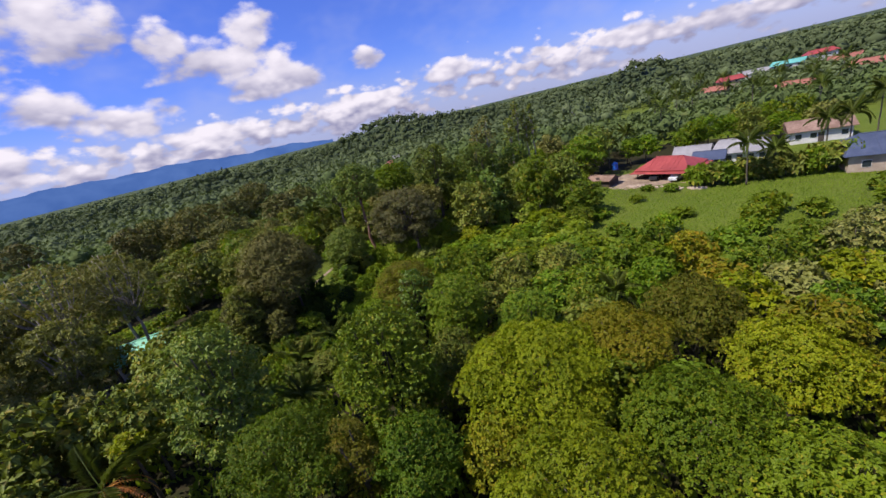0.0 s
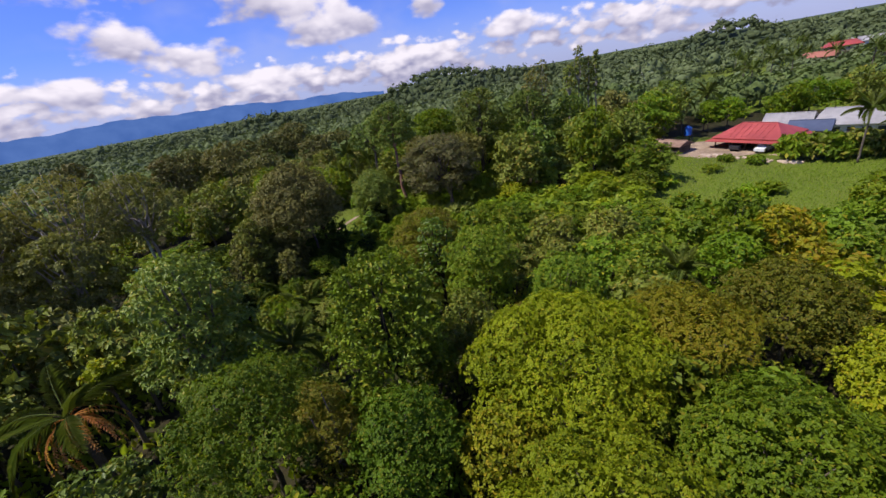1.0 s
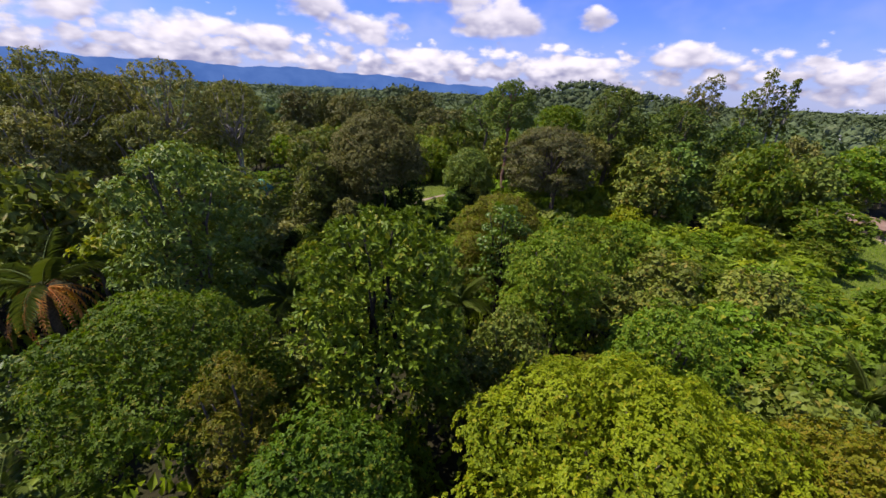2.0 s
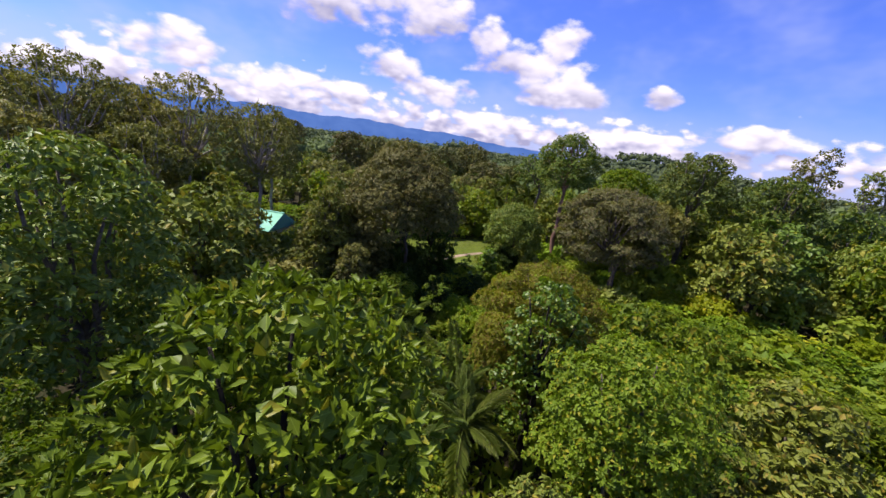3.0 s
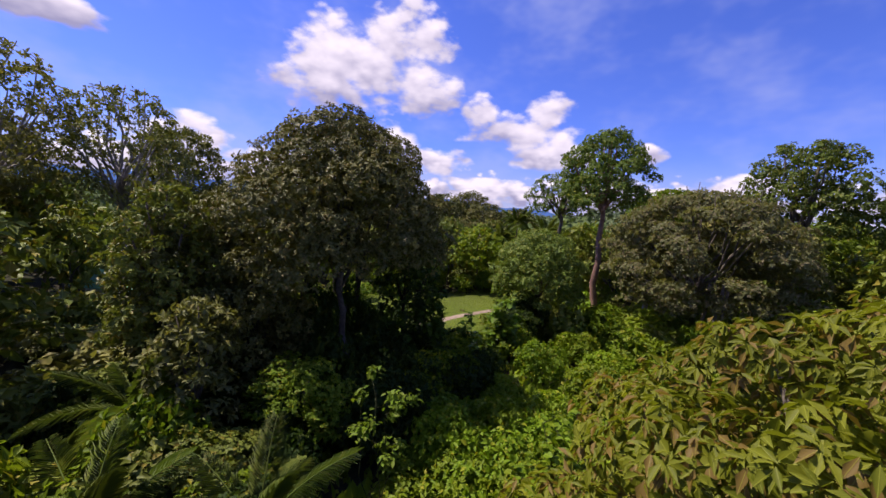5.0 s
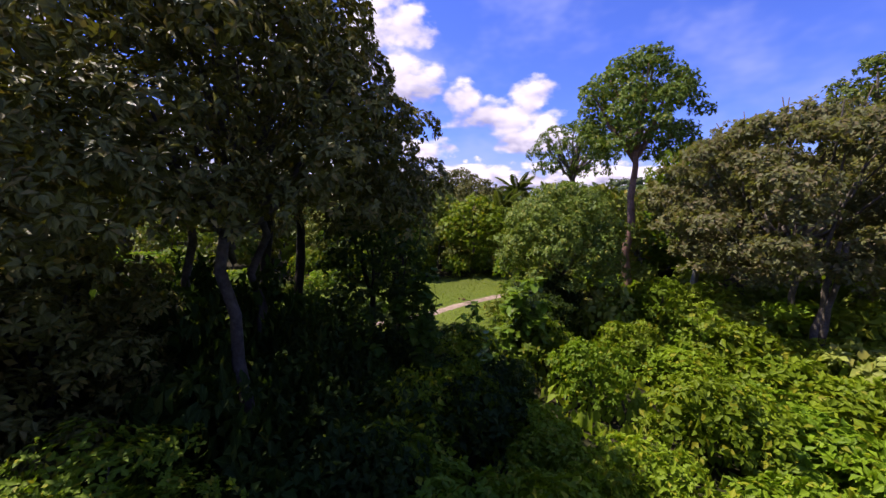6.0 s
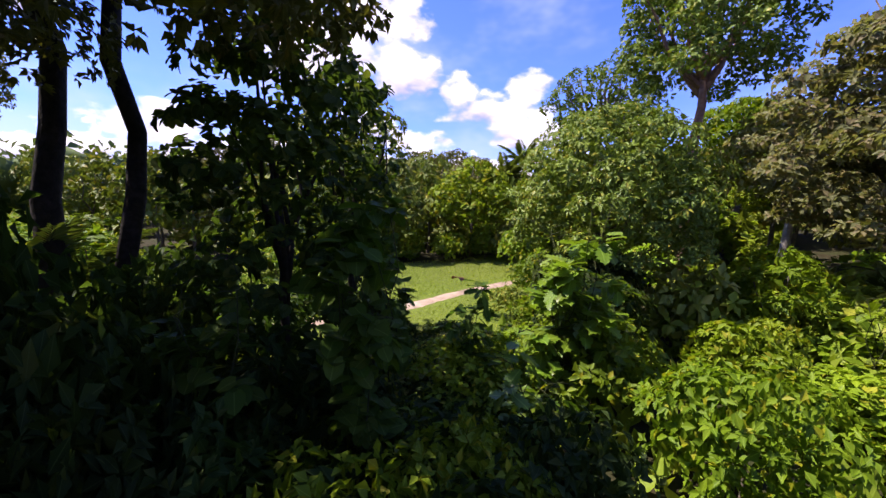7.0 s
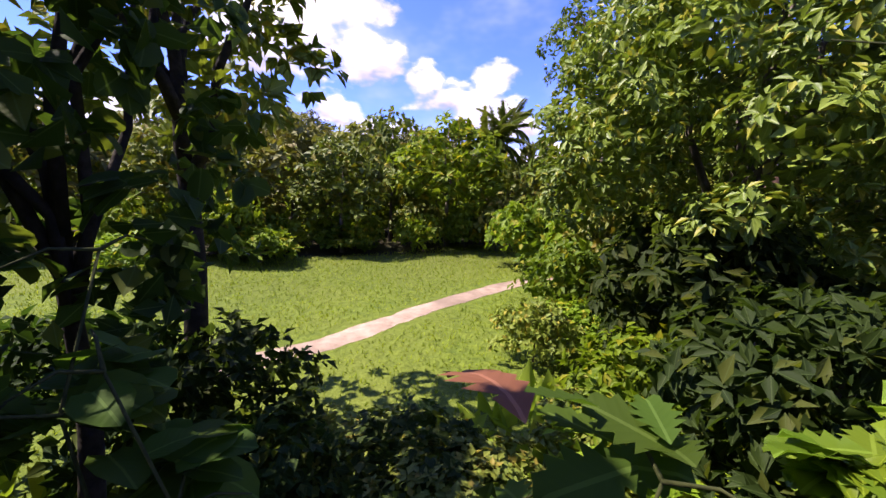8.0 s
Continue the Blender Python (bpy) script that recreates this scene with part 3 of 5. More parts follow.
def tree(name, label, x, y, top, R, leaf="mid", low=0.35, shape="dome", lobes=16, cover=0.8, per_tip=8, length=0.3, wide=0.56,
         leafshape="simple", seed=0, trunk_r=None, trunk_mat=None, limbs=6, lean=(0, 0), group="forest trees", category="tree",
         core=0.72, size=0.42, droop=0.25, stems=1, base=None, bare=0, squash=(0.62, 0.9), spread=1.0, gaps=0.35, trunks=(), floor=-0.6):
    rng = np.random.default_rng(seed + 1000)
    z = land(x, y) if base is None else base
    h = top - z
    root = new(name)
    root.matrix_basis = pose(x, y, z)
    tagged(root, label, category, group)
    if lobes < 60:
        lobes, size, squash = int(lobes * 1.5), size * 0.82, (0.46, 0.74) if squash == (0.62, 0.9) else squash
    lobe = crown_lobes(rng, R, h * low, h, lobes, shape, size, squash)
    mt = trunk_mat or bark
    tr = trunk_r or max(0.10, 0.022 * h)
    fork = h * (low + 0.35 * (1 - low))
    for dx, dy, tx, ty, tz, r in trunks:               # stems that stand at known places: foot, fork, thickness
        v, f = tube(bent((dx, dy, -0.3), (tx, ty, tz), 0.0, 7, rng, 0.045), [r * (1.35 if i == 0 else 1.1 - 0.4 * i / 7) for i in range(8)], 10, 0.07, rng)
        put("trunk", mesh_from("trunk", v, f, [mt], True), root)
        for k in range(4):
            c = Vector(min(lobe, key=lambda l: abs(math.atan2(l[0][1] - ty, l[0][0] - tx) - (k * 1.57 - 2.6)) + 0.1 * abs(l[0][2] - tz - 4))[0])
            v, f = tube(bent((tx, ty, tz - 0.2), c, -0.08, 5, rng, 0.07), [r * 0.6 * (1 - 0.75 * i / 5) for i in range(6)], 6)
            put("limb", mesh_from("limb", v, f, [mt], True), root)
    for s in range(stems if not trunks else 0):
        off = (rng.uniform(-0.5, 0.5) * R * 0.35 * (stems > 1), rng.uniform(-0.5, 0.5) * R * 0.35 * (stems > 1))
        pts = bent((off[0] * 1.4, off[1] * 1.4, -0.3), (lean[0] + off[0] * 2, lean[1] + off[1] * 2, fork), 0.0, 6, rng, 0.015)
        rad = [tr * (1.45 if i == 0 else 1.12 - 0.62 * i / 6) for i in range(7)]
        v, f = tube(pts, rad, 9, 0.06, rng)
        put("trunk", mesh_from("trunk", v, f, [mt], True), root)
    for i in range(min(limbs, len(lobe) - 1)):
        c = Vector(lobe[(i * 2 + 1) % len(lobe)][0])
        a = Vector((lean[0] * 0.8, lean[1] * 0.8, fork * rng.uniform(0.72 if low < 0.5 else 0.86, 0.98)))
        pts = bent(a, c + Vector((0, 0, 0.2 * R)) * (i < bare), -0.06, 4, rng, 0.05)
        v, f = tube(pts, [tr * 0.55 * (1 - 0.78 * k / 4) for k in range(5)], 5)
        put("limb", mesh_from("limb", v, f, [mt], True), root)
    put("crown", crown_mesh(rng, lobe, LEAF[leaf], cover, per_tip, length * 1.12, wide, leafshape, droop, core, spread, gaps, floor), root)
    return root


def frond(rng, length, pairs, leaflet, arch, hang, stiff=0.0):
    """One feather frond along +x: a midrib and its pairs of leaflets."""
    pts = []
    for i in range(9):
        t = i / 8
        pts.append(Vector((length * t * (1 - 0.12 * arch * t), 0, arch * length * (0.55 * t - 0.95 * t * t))))
    v, f = tube(pts, [0.035 * (1 - 0.85 * i / 8) + 0.004 for i in range(9)], 4)
    quads = [q for q in f if len(q) == 4]
    tris = np.array([t for a, b, c, d in quads for t in ((a, b, c), (a, c, d))])
    base, along, normal, ln = [], [], [], []
    for i in range(pairs):
        t = 0.12 + 0.88 * i / pairs
        k = min(7, int(t * 8))
        p = pts[k].lerp(pts[k + 1], t * 8 - k)
        way = (pts[k + 1] - pts[k]).normalized()
        for s in (-1, 1):
            base.append(p)
            along.append(Vector((0.55, s, -hang + rng.uniform(-0.15, 0.15))) + way * 0.3)
            normal.append(Vector((0, 0, 1)))
            ln.append(leaflet * math.sin(math.pi * (0.18 + 0.78 * t)) ** 0.6 * rng.uniform(0.85, 1.1))
    ln = np.array(ln)
    lv, lf = leaf_arrays(np.array(base), np.array(along), np.array(normal), ln, np.full(len(ln), 0.042 if pairs > 20 else 0.09), "simple")
    return joined([(np.array([p[:] for p in v]), tris), (lv, lf)])


def palm(label, x, y, height, length, count, seed, leaf=None, dead=0, hang=0.35, group="palms", stem=0.16, young=False, base=None):
    rng = np.random.default_rng(seed + 5000)
    root = new("palm_tree")
    z = land(x, y) if base is None else base
    root.matrix_basis = pose(x, y, z)
    tagged(root, label, "palm", group)
    pts = bent((0, 0, -0.3), (rng.uniform(-0.3, 0.3), rng.uniform(-0.3, 0.3), height), 0.0, 7, rng, 0.012)
    v, f = tube(pts, [stem * (1.35 if i == 0 else 1.0 - 0.25 * i / 7) for i in range(8)], 8, 0.08, rng)
    put("trunk", mesh_from("trunk", v, f, [bark], True), root)
    near = "distant" not in label
    kinds = [mesh_from("frond", *frond(rng, length, 38 if near else 16, length * 0.27, a, hang), [leaf or frond_green]) for a in (0.35, 0.8, 1.2)]
    gone = mesh_from("frond", *frond(rng, length * 0.85, 18, length * 0.07, 0.9, 0.6), [frond_dead]) if dead else None
    for i in range(count):
        t = i / count
        lift = (68 - 88 * t) if not dead else (48 - 66 * t)
        me = kinds[min(2, int(t * 3))]
        m = Matrix.Translation(pts[-1]) @ pose(0, 0, 0, 0, 0, i * 137.5 + rng.uniform(-9, 9)) @ pose(0, 0, 0, rng.uniform(-14, 14), -lift, 0)
        put("frond", me, root, m=m @ Matrix.Scale(rng.uniform(0.85, 1.1), 4))
    for i in range(dead):
        m = Matrix.Translation(pts[-1] - Vector((0, 0, 0.1))) @ pose(0, 0, 0, 0, 0, i * 360 / dead + rng.uniform(-8, 8)) @ pose(0, 0, 0, 0, rng.uniform(-4, 58), 0)
        put("frond", gone, root, "dry orange-brown hanging frond", m=m)
    return root


# ---------------------------------------------------------------- land


def inside(x, y, poly):
    hit = False
    for (x0, y0), (x1, y1) in zip(poly, poly[1:] + poly[:1]):
        if (y0 > y) != (y1 > y) and x < (x1 - x0) * (y - y0) / (y1 - y0) + x0:
            hit = not hit
    return hit


FIELD = [(19, 50), (27, 44), (45, 40), (70, 44), (70, 62), (66, 80), (58, 78), (44, 72), (36, 84), (29, 92), (24, 80), (21, 66)]
YARD = [(29, 84), (40, 72), (56, 70), (86, 62), (92, 92), (60, 104), (38, 100)]
MEADOW = [(-44, 54), (-34, 56.5), (-29.0, 59.5), (-23.5, 61.0), (-22.0, 70), (-24, 80), (-33, 86), (-38, 79), (-43, 72), (-52, 64)]
GAP = [(-22.5, 47), (-14, 44), (-6, 50), (-8, 66), (-18, 70), (-25, 64), (-25.5, 58)]          # low sunlit growth by the dive
LEA = [(-62, 20), (-50, 24), (-44, 31), (-46, 36), (-62, 34)]                                # small clearing in the west


def bump_at(x, y, cx, cy, rx, ry, h):
    d = ((x - cx) / rx) ** 2 + ((y - cy) / ry) ** 2
    return h * math.exp(-d)


def land(x, y):
    """Height of the ground: nearly flat by the track, hills far off."""
    z = 2.9 + 0.35 * math.sin(x * 0.07 + 1) * math.cos(y * 0.06) + 0.12 * math.sin(x * 0.31 + y * 0.23)
    d = math.hypot(x, y - 40)
    z += bump_at(x, y, 210, 445, 38, 60, 22)                       # knoll
    z += bump_at(x, y, -78, 505, 62, 70, 27) + bump_at(x, y, 18, 520, 60, 60, 12)   # wooded hill
    z += bump_at(x, y, -250, 400, 40, 45, 13) + bump_at(x, y, 8, 112, 34, 26, 3.5)
    if d > 700:
        z -= min(3.0, (d - 700) * 0.004)
    return z


def build_ground():
    rings = [0.0]
    r = 1.0
    while r < 4700:
        rings.append(r)
        r *= 1.075 if r > 14 else 1.25
    n = 144
    verts, faces = [(-5, 40, land(-5, 40))], []
    for r in rings[1:]:
        for k in range(n):
            t = 2 * math.pi * k / n
            x, y = -5 + r * math.sin(t), 40 + r * math.cos(t)
            verts.append((x, y, land(x, y)))
    for k in range(n):
        faces.append((0, 1 + (k + 1) % n, 1 + k))
    for i in range(len(rings) - 2):
        for k in range(n):
            a, b = 1 + i * n, 1 + (i + 1) * n
            faces.append((a + k, a + (k + 1) % n, b + (k + 1) % n, b + k))
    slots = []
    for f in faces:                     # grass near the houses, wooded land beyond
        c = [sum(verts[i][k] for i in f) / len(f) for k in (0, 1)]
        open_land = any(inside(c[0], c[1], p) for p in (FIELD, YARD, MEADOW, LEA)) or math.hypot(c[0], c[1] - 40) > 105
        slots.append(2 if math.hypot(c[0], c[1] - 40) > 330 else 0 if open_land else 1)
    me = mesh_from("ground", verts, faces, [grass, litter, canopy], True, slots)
    tagged(put("ground", me), "rolling grassy land with weeds and bare soil", "ground", kind="structure")


build_ground()


def build_ridge():
    """Mountains along the western horizon, glowing in haze blue."""
    verts, faces = [], []
    n = 160
    for i in range(n + 1):
        az = -100 + 84 * i / n
        top = 1.75 * min(1, (az + 100) / 14) * min(1, max(0, (-16 - az) / 26)) ** 0.7
        top += 0.14 * math.sin(az * 0.5) + 0.07 * math.sin(az * 1.7) + 0.03 * math.sin(az * 4.3)
        for k, el in enumerate((-1.2, top * 0.5, max(0.05, top))):
            d = 4450 + 120 * k
            verts.append((d * math.sin(radians(az)), 40 + d * math.cos(radians(az)), 24 + d * math.tan(radians(el))))
    for i in range(n):
        for k in range(2):
            a = i * 3 + k
            faces.append((a, a + 3, a + 4, a + 1))
    tagged(put("backdrop", mesh_from("backdrop", verts, faces, [ridge_haze], True)), "distant mountain range under the clouds, haze-blue by its own glow", "mountains", kind="structure")


build_ridge()


TRACK = []


def build_track():
    """The pale earth track across the clearing."""
    line = [Vector(p) for p in ((-36, 54, 0), (-33.4, 60.5, 0), (-31.6, 65.2, 0), (-30.8, 69, 0), (-29.2, 74, 0), (-26, 82, 0), (-20, 92, 0), (-14, 104, 0))]
    fine = []
    for i in range(len(line) - 1):
        for k in range(10):
            fine.append(line[i].lerp(line[i + 1], k / 10))
    TRACK.extend((p.x, p.y) for p in fine)
    verts, faces = [], []
    for i, p in enumerate(fine):
        q = fine[min(i + 1, len(fine) - 1)] - fine[max(i - 1, 0)]
        s = Vector((q.y, -q.x, 0)).normalized()
        w = 0.44 + 0.10 * noise.noise(p * 0.7)
        for k, o in enumerate((-1.0, -0.5, 0.0, 0.5, 1.0)):
            c = p + s * o * (w + (0.1 * noise.noise(p * 2.1 + Vector((o, 0, 0))) if abs(o) == 1 else 0))
            verts.append((c.x, c.y, land(c.x, c.y) + (0.035 - 0.03 * (abs(o) == 0.5) if abs(o) < 1 else 0.008)))
    for i in range(len(fine) - 1):
        for k in range(4):
            a = i * 5 + k
            faces.append((a, a + 1, a + 6, a + 5))
    tagged(put("road", mesh_from("road", verts, faces, [earth], True)), "narrow pale earth track through the grass", "track", kind="structure")


build_track()

# ---------------------------------------------------------------- houses


def gable_roof(parent, w, d, z, rise, over, mat, hip=0.0, ribs=True, thick=0.12):
    """A sheet roof with two slopes (hip > 0: with hipped ends), its thickness and its raised ribs."""
    a, b = w / 2 + over, d / 2 + over
    r = a - hip
    low, high = z - over * rise / (d / 2), z + rise
    bm = bmesh.new()
    top = [bm.verts.new(p) for p in ((-a, -b, low), (a, -b, low), (a, b, low), (-a, b, low), (-r, 0, high), (r, 0, high))]
    bot = [bm.verts.new(v.co - Vector((0, 0, thick))) for v in top]
    for q in ((0, 1, 5, 4), (2, 3, 4, 5), (1, 2, 5), (3, 0, 4)):
        bm.faces.new([top[i] for i in q])
        bm.faces.new([bot[i] for i in reversed(q)])
    for i, k in ((0, 1), (1, 2), (2, 3), (3, 0)):
        bm.faces.new((top[k], top[i], bot[i], bot[k]))
    roof = part("roof", bm, mat, parent)
    bm = bmesh.new()
    box(bm, -r - 0.05, r + 0.05, -0.14, 0.14, high - 0.03, high + 0.07, 0.03)
    part("ridge_cap", bm, mat, roof)
    if ribs:
        bm = bmesh.new()
        n = int(2 * r / 0.9)
        for i in range(n + 1):
            x = -r + 2 * r * i / max(1, n)
            for s in (-1, 1):
                v = [bm.verts.new(p) for p in ((x - .03, s * 0.15, high), (x + .03, s * 0.15, high), (x + .03, s * b, low + .01), (x - .03, s * b, low + .01))]
                u = [bm.verts.new(p.co + Vector((0, 0, 0.05))) for p in v]
                bm.faces.new(u)
                for k in range(4):
                    bm.faces.new((v[k], v[(k + 1) % 4], u[(k + 1) % 4], u[k]))
        part("roof_rib", bm, mat, roof)
    return roof


def house(label, x, y, turn, w, d, h, rise, roof_mat, wall_mat, hip=0.0, over=0.7, storeys=1, windows=3, ribs=False, base=None):
    root = new("house")
    root.matrix_basis = pose(x, y, land(x, y) if base is None else base, 0, 0, turn)
    tagged(root, label, "house", "houses of the settlement")
    bm = bmesh.new()
    t = 0.18
    box(bm, -w / 2, w / 2, -d / 2, -d / 2 + t, -0.4, h)
    box(bm, -w / 2, w / 2, d / 2 - t, d / 2, -0.4, h)
    box(bm, -w / 2, -w / 2 + t, -d / 2 + t, d / 2 - t, -0.4, h)
    box(bm, w / 2 - t, w / 2, -d / 2 + t, d / 2 - t, -0.4, h)
    if not hip:
        for s in (-1, 1):
            v = [bm.verts.new(p) for p in ((s * (w / 2 - 0.09), -d / 2, h), (s * (w / 2 - 0.09), d / 2, h), (s * (w / 2 - 0.09), 0, h + rise - 0.15))]
            bm.faces.new(v)
    part("wall", bm, wall_mat, root)
    gable_roof(root, w, d, h, rise, over, roof_mat, hip, ribs)
    for s in range(storeys):
        zb = h * s / storeys + 0.9
        for i in range(windows):
            if s == 0 and i == windows // 2:
                continue
            px = -w / 2 + w * (i + 0.5) / windows
            bm = bmesh.new()
            box(bm, px - 0.6, px + 0.6, -d / 2 - 0.05, -d / 2 + 0.02, zb, zb + 1.2, 0.02)
            win = part("window", bm, wall_white, root)
            bm = bmesh.new()
            box(bm, px - 0.52, px + 0.52, -d / 2 - 0.07, -d / 2 - 0.045, zb + 0.08, zb + 1.12)
            part("pane", bm, glass_dark, win)
    bm = bmesh.new()
    box(bm, -0.5, 0.5, -d / 2 - 0.06, -d / 2 + 0.02, 0, 2.05, 0.02)
    part("door", bm, wall_dark, root)
    return root


def open_hall(label, x, y, turn, w, d, h, rise, roof_mat):
    """A roof on posts with a low back wall: a place to park under."""
    root = new("open_hall")
    root.matrix_basis = pose(x, y, land(x, y), 0, 0, turn)
    tagged(root, label, "shelter", "houses of the settlement")
    gable_roof(root, w, d, h, rise, 0.6, roof_mat, hip=3.0, ribs=True)
    bm = bmesh.new()                                   # a second, lower tier of sheet round the eaves
    rings = []
    for grow, z in ((0.3, h - 0.42), (1.3, h - 0.80), (1.3, h - 0.88), (0.3, h - 0.50)):
        a, b = w / 2 + grow, d / 2 + grow
        rings.append([bm.verts.new(p) for p in ((-a, -b, z), (a, -b, z), (a, b, z), (-a, b, z))])
    for i in range(4):
        for k in range(4):
            bm.faces.new((rings[i][k], rings[(i + 1) % 4][k], rings[(i + 1) % 4][(k + 1) % 4], rings[i][(k + 1) % 4]))
    part("lower_roof", bm, roof_mat, root)
    for i in range(5):
        for s in (-1, 1):
            bm = bmesh.new()
            px = -w / 2 + w * i / 4
            box(bm, px - 0.1, px + 0.1, s * d / 2 - 0.1, s * d / 2 + 0.1, -0.3, h, 0.02)
            part("post", bm, wall_dark, root)
    bm = bmesh.new()
    box(bm, -w / 2, w / 2, d / 2 - 0.3, d / 2 - 0.12, -0.2, h - 0.1)
    part("wall", bm, wall_dark, root)
    bm = bmesh.new()
    box(bm, -w / 2 - 0.6, w / 2 + 0.6, -d / 2 - 1.6, d / 2, -0.3, 0.06, 0.03)
    part("floor_slab", bm, earth, root)
    return root


def parked_car(label, x, y, turn, paint):
    root = new("car")
    root.matrix_basis = pose(x, y, land(x, y) + 0.07, 0, 0, turn)
    tagged(root, label, "car", "parked cars")
    bm = bmesh.new()
    side = [(-2.1, .35), (-2.1, .85), (-1.7, .95), (-1.1, 1.0), (-.6, 1.45), (.9, 1.48), (1.5, 1.0), (2.05, .9), (2.1, .35)]
    for s in (-0.82, 0.82):
        bm.faces.new([bm.verts.new((px, s, pz)) for px, pz in (side if s < 0 else side[::-1])])
    bm.verts.ensure_lookup_table()
    n = len(side)
    for i in range(n):
        k = (i + 1) % n
        bm.faces.new((bm.verts[i], bm.verts[n + (n - 1 - i)], bm.verts[n + (n - 1 - k)], bm.verts[k]))
    bmesh.ops.recalc_face_normals(bm, faces=bm.faces)
    part("body", bm, paint, root)
    for s in (-1, 1):
        bm = bmesh.new()
        bm.faces.new([bm.verts.new((px, s * 0.835, pz)) for px, pz in ((-.95, 1.03), (1.3, 1.03), (.82, 1.4), (-.5, 1.4))])
        part("side_window", bm, glass_dark, root)
        for px in (-1.35, 1.35):
            bm = bmesh.new()
            bmesh.ops.create_cone(bm, cap_ends=True, segments=14, radius1=0.33, radius2=0.33, depth=0.2,
                                  matrix=Matrix.Translation((px, s * 0.76, 0.33)) @ Matrix.Rotation(math.pi / 2, 4, "X"))
            part("wheel", bm, rubber, root)
    return root


open_hall("long open shelter with a red sheet-metal hip roof", 46.8, 87.4, -53, 10.4, 8.0, 2.7, 1.8, roof_red)
house("low house with a pale grey sheet roof beside the shelter", 55.6, 93.8, -40, 6.2, 6, 2.9, 1.4, roof_grey, wall_tan, ribs=True)
house("small house with a dark slate-blue sheet roof", 56.4, 89.0, -40, 5.0, 5, 2.4, 1.1, roof_blue, wall_white)
house("wide house with a pale grey sheet roof and wide eaves", 62.6, 88.2, -38, 9.5, 7, 3.0, 1.9, roof_grey, wall_white, hip=1.5, ribs=True, windows=5)
house("house with a dark blue sheet roof at the meadow's end", 72, 66, -32, 13, 9, 3.4, 2.2, roof_blue, wall_tan, hip=2.5, ribs=True)
house("white house with a rusty roof behind the palms", 82, 92, -30, 10, 8, 3.0, 1.5, roof_rust, wall_white, windows=4)
shed = house("low lean-to shed with a rusty sheet roof", 33.0, 90.5, -55, 5.5, 3.6, 1.5, 0.6, roof_rust, wall_dark, over=0.5, windows=1)
parked_car("dark car parked under the red-roofed shelter", 43.3, 86.2, 37, car_dark)
parked_car("white car parked under the red-roofed shelter", 45.8, 83.0, 37, car_white)
parked_car("dark car parked in the shade of the shelter", 48.2, 80.2, 37, car_dark)


def tank(x, y, z):
    root = new("water_tank")
    root.matrix_basis = pose(x, y, land(x, y))
    tagged(root, "blue plastic water tank on a timber stand", "tank")
    bm = bmesh.new()
    prof = [(0.0, 1.9), (0.25, 1.9), (0.3, 1.78), (0.62, 1.62), (0.7, 1.5), (0.68, 1.1), (0.71, 1.05), (0.68, 1.0), (0.7, 0.2), (0.66, 0.0), (0.0, 0.0)]
    rows = [[bm.verts.new((r * math.cos(k * math.pi / 10), r * math.sin(k * math.pi / 10), z + h)) for k in range(20)] if r else bm.verts.new((0, 0, z + h)) for r, h in prof]
    for i in range(len(rows) - 1):
        a, b = rows[i], rows[i + 1]
        for k in range(20):
            n = (k + 1) % 20
            if not isinstance(a, list):
                bm.faces.new((a, b[k], b[n]))
            elif not isinstance(b, list):
                bm.faces.new((a[n], a[k], b))
            else:
                bm.faces.new((a[k], b[k], b[n], a[n]))
    part("tank_body", bm, tank_blue, root)
    for sx in (-0.6, 0.6):
        for sy in (-0.6, 0.6):
            bm = bmesh.new()
            box(bm, sx - .06, sx + .06, sy - .06, sy + .06, -0.2, z - 0.08, 0.01)
            part("leg", bm, wall_dark, root)
    bm = bmesh.new()
    box(bm, -0.8, 0.8, -0.8, 0.8, z - 0.08, z, 0.01)
    part("platform", bm, wall_dark, root)


tank(38.6, 97.0, 1.2)


def yard_earth():
    """Bare trodden soil round the shelter, and a low rubble bank before it."""
    rr = random.Random(4)
    bm = bmesh.new()
    ring = []
    for i in range(28):
        t = 2 * math.pi * i / 28
        r = 1 + 0.14 * rr.uniform(-1, 1)
        x, y = 41.5 + math.cos(t) * 8.5 * r, 88.5 + math.sin(t) * 6.5 * r
        ring.append(bm.verts.new((x, y, land(x, y) + 0.03)))
    mid = bm.verts.new((41.5, 88.5, land(41.5, 88.5) + 0.05))
    for i in range(28):
        bm.faces.new((mid, ring[i], ring[(i + 1) % 28]))
    me = bpy.data.meshes.new("pavement")
    bm.to_mesh(me)
    bm.free()
    me.materials.append(earth)
    tagged(put("pavement", me), "trodden pale soil of the yard", "soil", kind="structure")
    root = new("rubble_bank")
    root.matrix_basis = pose(0, 0, 0)
    tagged(root, "low bank of broken pale stones before the shelter", "rubble")
    for i in range(34):
        t = i / 33
        x, y = 36.5 + 9.2 * t + rr.uniform(-.5, .5), 85.0 - 11.2 * t + rr.uniform(-.5, .5)
        bm = bmesh.new()
        bmesh.ops.create_icosphere(bm, subdivisions=1, radius=rr.uniform(0.3, 0.62))
        for v in bm.verts:
            v.co = Vector((v.co.x * rr.uniform(.8, 1.3), v.co.y * rr.uniform(.8, 1.2), v.co.z * rr.uniform(.5, .8))) + Vector((x, y, land(x, y) + 0.12))
        part("stone", bm, wall_tan, root)


yard_earth()


def by_angle(az, dist):
    return 0.1 + dist * math.sin(radians(az)), 2.7 + dist * math.cos(radians(az))


